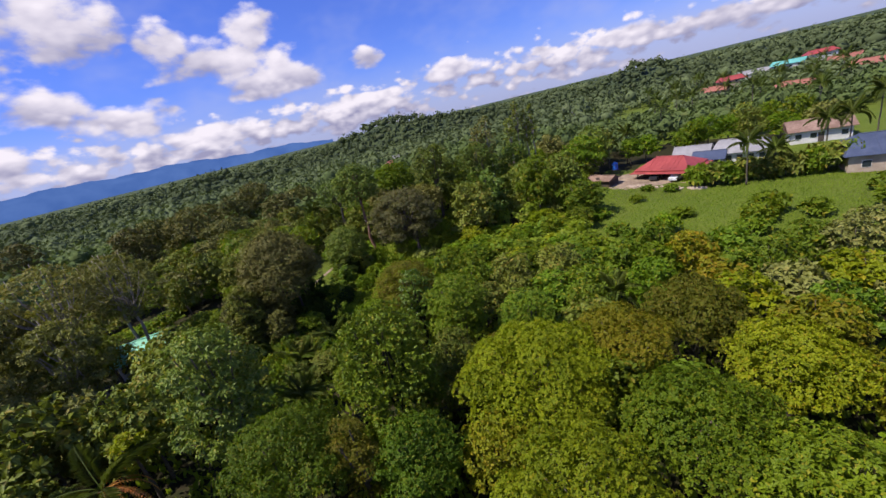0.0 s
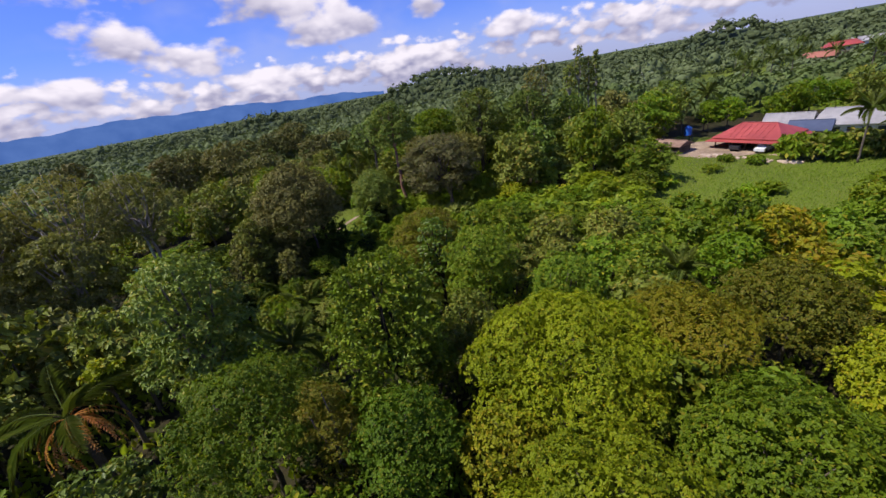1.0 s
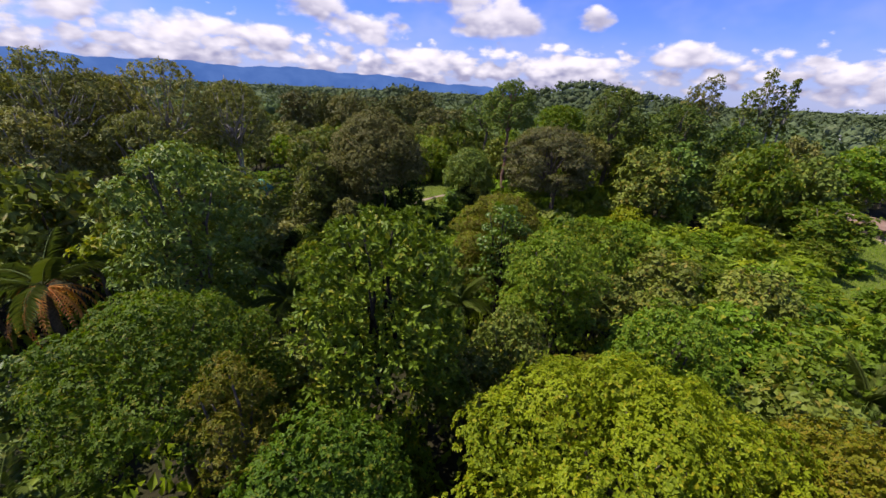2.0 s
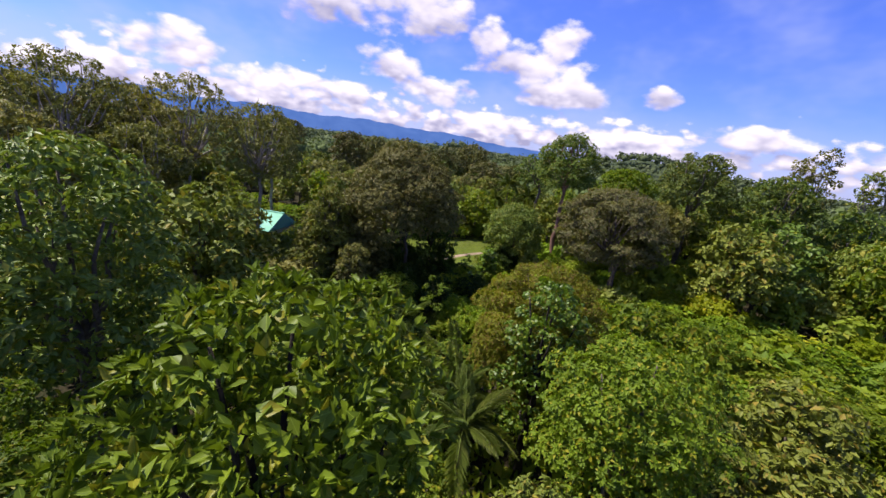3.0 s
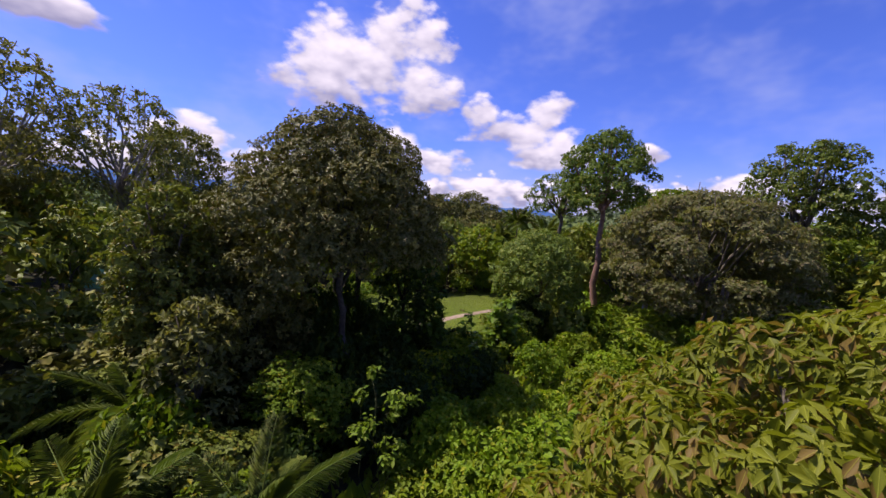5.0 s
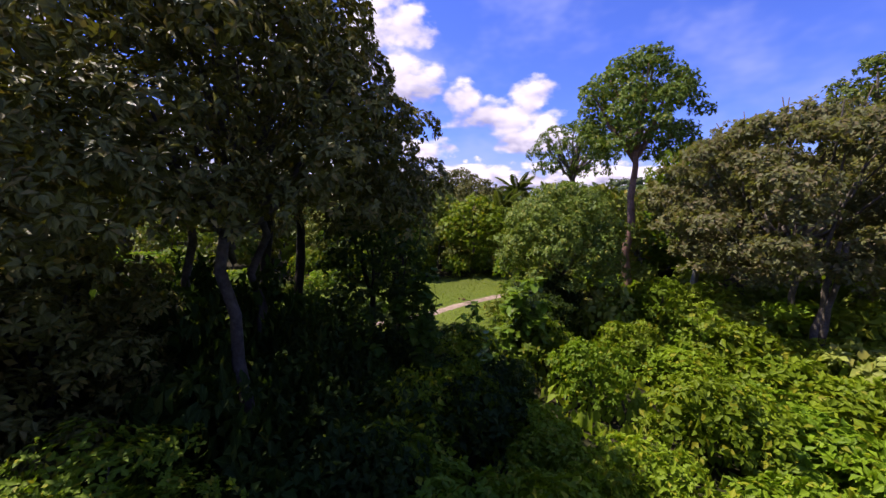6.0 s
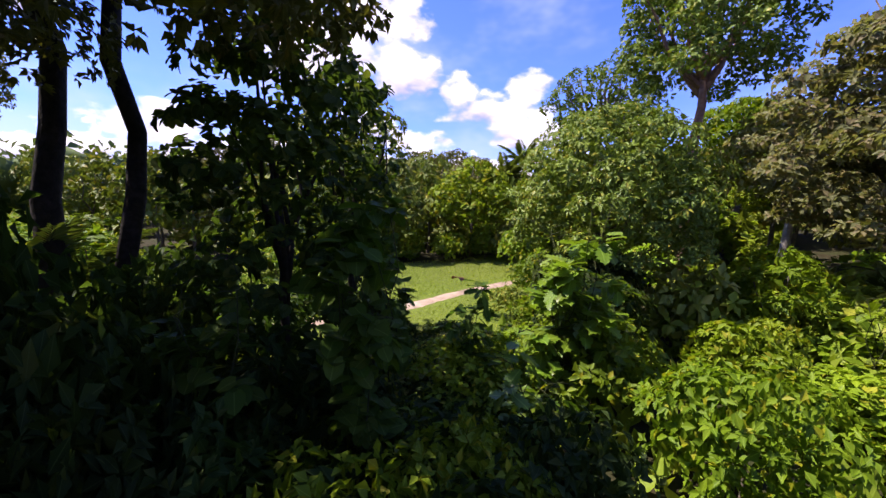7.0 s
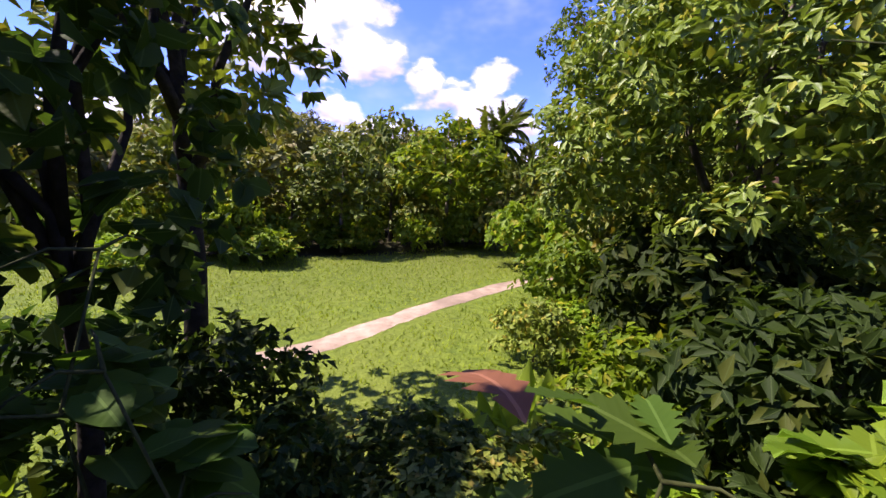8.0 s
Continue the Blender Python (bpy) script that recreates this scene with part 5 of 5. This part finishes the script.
def stand(leaf, x, y, h, R, rr, bush=False, variants=2):
    grade = grade_at(x, y)
    if grade == "near" and leaf == "shade":
        grade = "fine"
    slot = model(leaf, grade, rr.randrange(variants), bush)
    unit_h, unit_r = (3.0, 2.0) if bush else (8.0, 3.0)
    m = pose(x, y, land(x, y) - 0.05, 0, 0, rr.uniform(0, 360)) @ Matrix.Diagonal((R / unit_r, R / unit_r, h / unit_h, 1))
    if not slot[1]:
        slot[0].matrix_basis = m
        slot[1] = True
    else:
        s = slot[0].scale.copy()
        copy_thing(slot[0], m @ Matrix.Diagonal((1 / s.x, 1 / s.y, 1 / s.z, 1)))


THICKET = {}


def thicket(leaf, x, y, h, R, rr):
    """Rank growth too tangled to tell apart: gathered, and joined later."""
    THICKET.setdefault((leaf, grade_at(x, y) in ("near", "fine", "middle")), []).append((x, y, h, R, rr.uniform(0, 360), rr.randrange(2)))


def build_thickets():
    for (leaf, close), spots in THICKET.items():
        rng = np.random.default_rng(len(spots))
        kinds = []
        for k in range(2):
            lobe = crown_lobes(rng, 2.0, 0.0, 3.0, 11, "dome", 0.44)
            me = crown_mesh(rng, lobe, LEAF[leaf], 0.75, 8, 0.50 if close else 0.74, 0.6, "simple", floor=-0.3)
            co = np.empty(len(me.vertices) * 3, np.float32)
            me.vertices.foreach_get("co", co)
            tri = np.empty(len(me.loops), np.int32)
            me.loops.foreach_get("vertex_index", tri)
            kinds.append((co.reshape(-1, 3).copy(), tri.reshape(-1, 3).copy()))
            bpy.data.meshes.remove(me)
        chunks = []
        for x, y, h, R, turn, k in spots:
            c, s = math.cos(radians(turn)), math.sin(radians(turn))
            v = kinds[k][0] * [R / 2.0, R / 2.0, h / 3.0]
            chunks.append((np.stack([v[:, 0] * c - v[:, 1] * s + x, v[:, 0] * s + v[:, 1] * c + y, v[:, 2] + land(x, y) - 0.05], -1), kinds[k][1]))
        v, f = joined(chunks)
        tagged(put("thicket", mesh_from("thicket", v, f, [LEAF[leaf]])), f"tangled {WORDS[leaf]} thicket between the trees", "thicket", kind="stuff")


def clear_top(x, y, R, h):
    """Keep what grows under the flight below it."""
    z = land(x, y)
    for i in range(len(DIVE) - 1):
        a, b = Vector(DIVE[i]), Vector(DIVE[i + 1])
        ab = (b - a).xy
        t = max(0, min(1, (Vector((x, y)) - a.xy).dot(ab) / ab.length_squared))
        p = a.lerp(b, t)
        if (p.xy - Vector((x, y))).length < R + 1.2:
            h = min(h, p.z - z - 2.2)
    return h


def scatter_wood():
    rr = random.Random(11)
    placed = list(HERO)
    for gy in range(-2, 27):
        for gx in range(-20, 20):
            x, y = gx * 4.5 + rr.uniform(-1.7, 1.7), gy * 4.5 + rr.uniform(-1.7, 1.7)
            if x < -34 - 0.75 * max(0, y) or x > 14 + 0.95 * y or y < 5 or y > 112:
                continue
            got = kind_at(x, y, rr)
            if not got:
                continue
            leaf, h, R = got
            if y > 60 and rr.random() < (0.0 if (x < -20 and y > 78) or -8 < x < 40 else 0.25):
                continue
            if any(math.hypot(x - a, y - b) < 0.62 * (R + r) for a, b, r in placed):
                continue
            h = clear_top(x, y, R, h)
            if h < 1.0:
                continue
            placed.append((x, y, R))
            stand(leaf, x, y, h, R, rr)


scatter_wood()


def scatter_bushes():
    rr = random.Random(23)
    # sunlit low growth to the right of the dive
    n = 0
    while n < 62:
        x, y = rr.uniform(-26, -5), rr.uniform(43, 71)
        if not inside(x, y, GAP) or math.hypot(x + 26.6, y - 49.6) < 4.0:
            continue
        R = rr.uniform(1.1, 2.0)
        h = min(rr.uniform(1.5, 3.0), clear_top(x, y, R, 4.0))
        n += 1
        if h > 0.8:
            stand(rr.choice(("fresh", "bright", "fresh")), x, y, h, R, rr, True)
    # under the big tree, in leaves whose colour holds the shade
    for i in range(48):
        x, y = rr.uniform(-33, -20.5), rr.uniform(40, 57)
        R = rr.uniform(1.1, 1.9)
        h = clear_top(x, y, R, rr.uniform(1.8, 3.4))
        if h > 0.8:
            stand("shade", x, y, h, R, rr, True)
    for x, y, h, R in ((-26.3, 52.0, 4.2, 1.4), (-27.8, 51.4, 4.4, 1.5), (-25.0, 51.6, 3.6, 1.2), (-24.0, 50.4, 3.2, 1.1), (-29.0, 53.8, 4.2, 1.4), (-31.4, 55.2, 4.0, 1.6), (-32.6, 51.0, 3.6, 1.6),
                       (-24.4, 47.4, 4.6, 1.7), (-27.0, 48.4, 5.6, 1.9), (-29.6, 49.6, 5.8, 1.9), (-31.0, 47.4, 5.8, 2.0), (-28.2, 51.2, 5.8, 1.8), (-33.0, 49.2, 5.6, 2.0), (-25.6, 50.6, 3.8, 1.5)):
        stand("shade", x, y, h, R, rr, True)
    for x, y, h, R in ((-18.6, 51.6, 2.0, 1.3), (-17.0, 52.6, 2.2, 1.4), (-18.4, 53.8, 2.0, 1.4), (-16.2, 54.4, 2.2, 1.5), (-19.4, 55.4, 1.8, 1.3), (-17.4, 50.2, 2.0, 1.3), (-15.4, 51.6, 2.4, 1.5)):
        stand("fresh", x, y, h, R, rr, True)
    for x, y in ((-9.4, 21.6), (-5.4, 21.2), (-11.0, 22.8), (-6.6, 23.0), (-7.6, 20.6)):
        stand("mid", x, y, rr.uniform(3.4, 4.6), rr.uniform(1.5, 2.0), rr, True)
    # leafy growth in the hollow before the big tree
    for i in range(16):
        x, y = rr.uniform(-27, -12), rr.uniform(33, 42)
        R = rr.uniform(1.3, 2.0)
        h = clear_top(x, y, R, rr.uniform(2.6, 4.4))
        stand(rr.choice(("mid", "dark", "mid")), x, y, h, R, rr, True)
    for i in range(30):
        thicket(rr.choice(("dark", "olive", "dark")), rr.uniform(-48, -32), rr.uniform(29, 46), rr.uniform(1.6, 3.4), rr.uniform(1.6, 2.6), rr)
    for x, y in ((-43.0, 43.6), (-41.6, 45.4), (-44.6, 42.0)):
        stand("dark", x, y, 3.4, 2.0, rr, True)
    # in the big field, and along its yard
    for x, y, h, R in ((29.5, 57.0, 3.2, 1.7), (28.0, 55.6, 2.2, 1.5), (41, 54, 2.6, 2.0), (44, 56, 3.0, 2.2), (38, 51, 2.2, 1.9), (47, 52, 2.2, 1.8), (56, 50, 3.0, 2.4), (60, 55, 2.6, 2.0), (35, 62, 1.6, 1.6),
                       (24, 61, 1.8, 1.8), (33, 74, 1.4, 1.5), (26, 78, 1.6, 1.6), (24.5, 70, 1.8, 1.8), (38, 80, 1.2, 1.2), (41, 76.5, 1.4, 1.3), (33, 48, 2.4, 2.2), (28, 48, 2.8, 2.4), (23.5, 53, 3.0, 2.4)):
        stand(rr.choice(("mid", "bright", "mid")), x, y, h, R, rr, True)
    for i in range(16):
        t = i / 15
        stand(rr.choice(("mid", "dark", "dark")), 47 + 22 * t + rr.uniform(-1, 1), 76 - 9 * t + rr.uniform(-1.2, 1.2), rr.uniform(2.8, 5.0), rr.uniform(1.8, 2.8), rr, True)
    # rank growth between the crowns and the wood
    for i in range(110):
        x, y = rr.uniform(-6, 24), rr.uniform(46, 76)
        if inside(x, y, FIELD) or any(math.hypot(x - a, y - b) < r for a, b, r in HERO):
            continue
        thicket(rr.choice(("bright", "bright", "lime", "mid")), x, y, rr.uniform(1.4, 3.2), rr.uniform(1.6, 2.6), rr)
    for i in range(60):
        x, y = rr.uniform(-8, 34), rr.uniform(74, 102)
        if inside(x, y, FIELD) or inside(x, y, YARD):
            continue
        thicket(rr.choice(("mid", "mid", "dark")), x, y, rr.uniform(2.6, 5.5), rr.uniform(1.8, 3.0), rr)
    # shaded growth at the foot of the dive
    for i in range(18):
        x, y = rr.uniform(-28.5, -22.5), rr.uniform(58.5, 62)
        stand(rr.choice(("shade", "dark", "mid")), x, y, rr.uniform(0.7, 1.3), rr.uniform(0.9, 1.5), rr, True)
    for x, y, h, R in ((-28.2, 60.4, 1.6, 1.2), (-29.6, 61.2, 2.2, 1.4), (-30.8, 59.8, 2.6, 1.5), (-26.4, 59.6, 1.2, 1.0)):
        stand("shade", x, y, h, R, rr, True)
    # rank weeds at the grass's edge
    for i in range(15):
        stand(rr.choice(("dark", "shade", "mid")), rr.uniform(-26.4, -21.5), rr.uniform(62.5, 71), rr.uniform(0.8, 1.8), rr.uniform(1.0, 1.6), rr, True)
    # dark growth below the layered tree and behind the clearing
    for i in range(40):
        thicket(rr.choice(("dark", "mid", "mid")), rr.uniform(-20, -3), rr.uniform(66, 82), rr.uniform(1.4, 2.8), rr.uniform(1.3, 2.2), rr)
    for i in range(60):
        x, y = rr.uniform(-62, -8), rr.uniform(66, 100)
        if inside(x, y, MEADOW):
            continue
        thicket(rr.choice(("dark", "mid", "bright")), x, y, rr.uniform(1.8, 3.6), rr.uniform(1.6, 2.6), rr)
    # along the meadow's rim
    for i in range(34):
        x, y = rr.choice(((-44 + 16 * rr.random(), 76 + 10 * rr.random()), (-27.0 + 3 * rr.random(), 69 + 12 * rr.random()), (-48 + 8 * rr.random(), 60 + 14 * rr.random())))
        if inside(x, y, [(-42, 57), (-33, 60), (-29.5, 65), (-28, 74), (-34, 82), (-41, 71)]):
            continue
        stand(rr.choice(("mid", "dark", "mid")), x, y, rr.uniform(1.6, 4.0), rr.uniform(1.2, 2.2), rr, True)


scatter_bushes()
build_thickets()


# ---------------------------------------------------------------- far woods


def far_woods():
    rng = np.random.default_rng(5)
    rr = random.Random(5)
    bands = [(62, 100, 5.6, 48, 0.85), (100, 190, 5.4, 38, 1.05), (190, 330, 7.2, 23, 1.4), (330, 700, 12.5, 13, 2.2), (700, 1500, 30, 9, 4.0)]
    homes = [by_angle(a, d) for a, d, *_ in FAR_HOUSES]
    for lo, hi, step, leaves, size in bands:
        cs, rs, hs = [], [], []
        d = lo
        while d < hi:
            n = int(radians(142) * d / step)
            for k in range(n):
                az = radians(-90 + 142 * (k + rr.uniform(0.1, 0.9)) / n)
                q = d + rr.uniform(-0.5, 0.5) * step
                x, y = q * math.sin(az), 14 + q * math.cos(az)
                if (abs(x) < 34 + 0.75 * max(0, y) and y < 116) or (lo < 100 and x > 0):
                    continue
                if inside(x, y, YARD) or inside(x, y, FIELD):
                    continue
                open_land = noise.noise(Vector((x * 0.013, y * 0.013, 3.0)))
                if x > 40 and y < 260 and open_land > 0.45 and lo < 300 and math.hypot(x - 210, y - 445) > 90:
                    continue
                if any(abs(x - a) < 8 and -10 < y - b < 7 for a, b in homes):
                    continue
                cs.append((x, y, land(x, y)))
                scale = 1 if lo < 330 else (1.5 if lo < 700 else 3.2)
                tall = 1.35 if rr.random() < 0.12 else 1.0
                rs.append(rr.uniform(2.6, 4.6) * scale * tall)
                hs.append(rr.uniform(5.5, 11) * tall * (1.0 if lo < 700 else 1.4) * (0.65 if x > 40 and y < 260 and math.hypot(x - 210, y - 445) > 90 else 1))
            d += step
        if lo == 190:
            # the wood goes on behind the start
            for gx in range(-11, 12):
                for gy in range(-9, 1):
                    x, y = gx * 6.0 + rr.uniform(-2, 2), gy * 5.6 + rr.uniform(-2, 2) + 1.5
                    cs.append((x, y, land(x, y)))
                    rs.append(rr.uniform(3.2, 4.6))
                    hs.append(rr.uniform(6.0, 9.5))
        C, R, H = np.array(cs), np.array(rs), np.array(hs)
        m = len(C)
        dirs = rng.normal(size=(m * leaves, 3))
        dirs[:, 2] = np.abs(dirs[:, 2]) * 1.2 - 0.3
        dirs = norm_rows(dirs)
        idx = np.repeat(np.arange(m), leaves)
        wob = (1 + 0.28 * np.sin(dirs[:, 0] * 4 + idx) * np.cos(dirs[:, 1] * 5 + idx * 1.7)) * rng.uniform(0.85, 1.05, len(dirs))
        half = H * (0.38 if lo < 190 else 0.47)
        P = C[idx] + np.stack([dirs[:, 0] * R[idx] * wob, dirs[:, 1] * R[idx] * wob, H[idx] - half[idx] + dirs[:, 2] * half[idx] * wob], -1)
        along = norm_rows(np.cross(dirs, rng.normal(size=dirs.shape)) + [0, 0, -0.3])
        normal = norm_rows(dirs + [0, 0, 0.4] + rng.normal(size=dirs.shape) * 0.3)
        ln = size * rng.uniform(0.7, 1.4, len(P)) * 1.3
        v, f = leaf_arrays(P, along, normal, ln, ln * 0.75, "simple")
        chunks = [(v, f)]
        core = (ICO[0][None] * 0.6 * np.stack([R, R, half], -1)[:, None, :] + (C + np.stack([0 * H, 0 * H, H - half], -1))[:, None, :]).reshape(-1, 3)
        cf = (ICO[1][None] + (np.arange(m) * len(ICO[0]))[:, None, None]).reshape(-1, 3)
        chunks.append((core, cf))
        v, f = joined(chunks)
        tagged(put("far_woods", mesh_from("far_woods", v, f, [far_leaf if lo < 190 else hazy_hill_leaf])), "distant tropical woodland covering the hills", "woods", kind="stuff")


far_woods()


# ---------------------------------------------------------------- grass


def grass_stuff():
    rng = np.random.default_rng(9)

    def blades(name, label, poly, count, lo, hi, mat):
        xs = [p[0] for p in poly]
        ys = [p[1] for p in poly]
        pts = np.stack([rng.uniform(min(xs), max(xs), count * 2), rng.uniform(min(ys), max(ys), count * 2)], -1)
        pts = np.array([p for p in pts if inside(p[0], p[1], poly)][:count])
        pts = np.array([p for p in pts if min(math.hypot(p[0] - a, p[1] - b) for a, b in TRACK) > 0.85])
        base = np.array([(p[0], p[1], land(p[0], p[1]) - 0.02) for p in pts])
        along = norm_rows(rng.normal(size=base.shape) * [0.5, 0.5, 0] + [0, 0, 1])
        ln = rng.uniform(lo, hi, len(base))
        v, f = leaf_arrays(base, along, norm_rows(rng.normal(size=base.shape)), ln, ln * (0.16 if hi < 0.7 else 0.5), "simple")
        tagged(put(name, mesh_from(name, v, f, [mat])), label, "grass", kind="stuff")

    blades("meadow_grass", "bright short meadow grass beside the track", [p for p in MEADOW], 30000, 0.05, 0.17, LEAF["fresh"])
    blades("field_grass", "tall weedy field grass", FIELD, 22000, 0.15, 0.42, LEAF["mid"])
    blades("forest_herbs", "low herbs and seedlings on the forest floor", [(-44, 6), (30, 6), (44, 40), (22, 48), (18, 72), (-8, 72), (-10, 34), (-36, 36)], 16000, 0.3, 1.1, LEAF["mid"])
    blades("undergrowth", "low shaded undergrowth beneath the trees", [(-34, 36), (-8, 30), (-4, 50), (-8, 70), (-22, 72), (-28, 62), (-36, 56)], 11000, 0.25, 0.8, LEAF["mid"])


grass_stuff()

# ---------------------------------------------------------------- plants that the camera brushes past


def leafy_plant(name, label, x, y, z_top, R, count, shape, length, wide, mat, seed, part_label="", stems=5, low=0.2, dry=0, category="plant", tilt=(-60, 25)):
    """A plant whose big leaves are parts of their own: stems, twigs and single leaves."""
    rng = np.random.default_rng(seed)
    z = land(x, y)
    h = z_top - z
    root = new(name)
    root.matrix_basis = pose(x, y, z)
    tagged(root, label, category, "plants at the dive")
    ends = []
    for s in range(stems):
        a = 2 * math.pi * s / stems + rng.uniform(-0.4, 0.4)
        top = Vector((math.cos(a) * R * 0.45, math.sin(a) * R * 0.45, h * rng.uniform(0.8 if shape != "lobed" else 0.55, 1.0)))
        pts = bent((0, 0, -0.2), top, 0.0, 6, rng, 0.055)
        v, f = tube(pts, [0.017 * (1 - 0.6 * i / 6) for i in range(7)], 6)
        put("stem", mesh_from("stem", v, f, [twig_green], True), root)
        for k in range(2, 7):
            for q in range(2):
                b = rng.uniform(0, 2 * math.pi)
                e = pts[k] + Vector((math.cos(b), math.sin(b), rng.uniform(-0.1, 0.45))) * R * rng.uniform(0.25, 0.55)
                if e.z > h * low:
                    v, f = tube([pts[k], pts[k].lerp(e, 0.5) + Vector((0, 0, 0.05)), e], [0.010, 0.007, 0.004], 5)
                    put("twig", mesh_from("twig", v, f, [twig_green], True), root)
                    ends.append((e, Vector((math.cos(b), math.sin(b), 0.5))))
                    ends.append((pts[k].lerp(e, 0.45), Vector((math.cos(b), math.sin(b), 0.5))))
    tv, tf = LEAVES[shape]
    tv = np.array(tv) * [wide, 1, 1]
    leaf = mesh_from("leaf", tv, np.array(tf), [mat], blade=np.array(LEAVES[shape][0]))
    old = mesh_from("leaf", np.array(tv) * [0.8, 1, 2.2], np.array(tf), [frond_dead])
    per = 6 if shape == "lobed" else 3
    for i in range(count):
        e, way = ends[(i // per) * 5 % len(ends)]
        turn = math.degrees(math.atan2(-way.x, way.y)) + (i % per - (per - 1) / 2) * (50 if shape == "lobed" else 85) + rng.normal() * 22
        lift = rng.uniform(*tilt)
        m = Matrix.Translation(e + Vector(rng.normal(size=3)) * 0.10) @ pose(0, 0, 0, 0, 0, turn) @ pose(0, 0, 0, lift, rng.uniform(-22, 22), 0) @ Matrix.Scale(length * rng.uniform(0.7, 1.2), 4)
        if i < dry:
            put("leaf", old, root, "dry curled brown leaf", m=m)
        else:
            put("leaf", leaf, root, part_label if i == dry else "", m=m)
    return root


leafy_plant("breadfruit_tree", "young breadfruit tree with deeply lobed glossy green leaves", -22.1, 60.4, 8.9, 1.55, 600, "lobed", 0.52, 0.85, LEAF["fruit"], 1, stems=9, dry=4, low=0.15, category="tree")
leafy_plant("breadfruit_tree", "young breadfruit tree with deeply lobed glossy green leaves", -22.0, 57.5, 6.6, 1.1, 170, "lobed", 0.42, 0.85, LEAF["fruit"], 2, stems=4, low=0.15, category="tree")
leafy_plant("sapling", "sapling with large round leaves toned for deep shade", -23.9, 55.0, 8.7, 0.95, 340, "round", 0.31, 0.85, LEAF["dim"], 3, stems=4, low=0.3)
leafy_plant("sapling", "sapling with large round leaves toned for deep shade", -25.7, 53.6, 7.8, 1.2, 360, "round", 0.28, 0.85, LEAF["dim"], 4, stems=4, low=0.25)
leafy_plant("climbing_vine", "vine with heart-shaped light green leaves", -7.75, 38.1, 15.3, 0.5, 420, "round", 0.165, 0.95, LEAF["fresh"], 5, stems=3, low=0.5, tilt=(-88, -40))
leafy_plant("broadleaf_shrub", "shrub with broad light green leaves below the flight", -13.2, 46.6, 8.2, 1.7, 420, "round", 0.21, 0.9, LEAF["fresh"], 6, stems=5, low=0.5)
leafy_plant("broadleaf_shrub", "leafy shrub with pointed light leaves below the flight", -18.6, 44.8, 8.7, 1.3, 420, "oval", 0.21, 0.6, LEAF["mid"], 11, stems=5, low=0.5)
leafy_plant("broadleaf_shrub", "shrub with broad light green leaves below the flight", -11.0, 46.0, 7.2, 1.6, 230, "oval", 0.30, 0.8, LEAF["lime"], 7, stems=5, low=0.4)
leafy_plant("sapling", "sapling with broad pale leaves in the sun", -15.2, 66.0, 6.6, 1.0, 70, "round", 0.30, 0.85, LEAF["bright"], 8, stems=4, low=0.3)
leafy_plant("sapling", "sapling with large round leaves toned for deep shade", -26.2, 56.9, 8.9, 1.05, 380, "round", 0.29, 0.85, LEAF["dim"], 9, stems=4, low=0.25)
leafy_plant("sapling", "sapling with large round leaves toned for deep shade", -26.4, 58.4, 7.4, 0.9, 260, "round", 0.27, 0.85, LEAF["dim"], 10, stems=3, low=0.1)
leafy_plant("breadfruit_tree", "low young breadfruit tree with deeply lobed leaves toned for shade", -24.5, 59.5, 6.5, 0.8, 110, "lobed", 0.38, 0.85, LEAF["dim"], 12, stems=4, low=0.3, category="tree")


def dry_leaf(x, y, z):
    """A withered curled leaf, fallen and caught on the low growth."""
    tv, tf = LEAVES["lobed"]
    v = np.array(tv) * [0.85, 1, 1]
    bent_v = np.stack([v[:, 0], v[:, 1] - 0.25 * v[:, 1] ** 2, v[:, 2] - 0.45 * v[:, 0] ** 2 - 0.5 * v[:, 1] ** 2], -1) * 0.5
    ob = put("dry_leaf", mesh_from("dry_leaf", bent_v, np.array(tf), [leaf_withered], blade=np.array(tv)))
    ob.matrix_basis = pose(x, y, z, 35, 10, 60)
    tagged(ob, "withered red-brown breadfruit leaf caught on low growth", "leaf")


dry_leaf(-24.6, 59.2, 6.62)
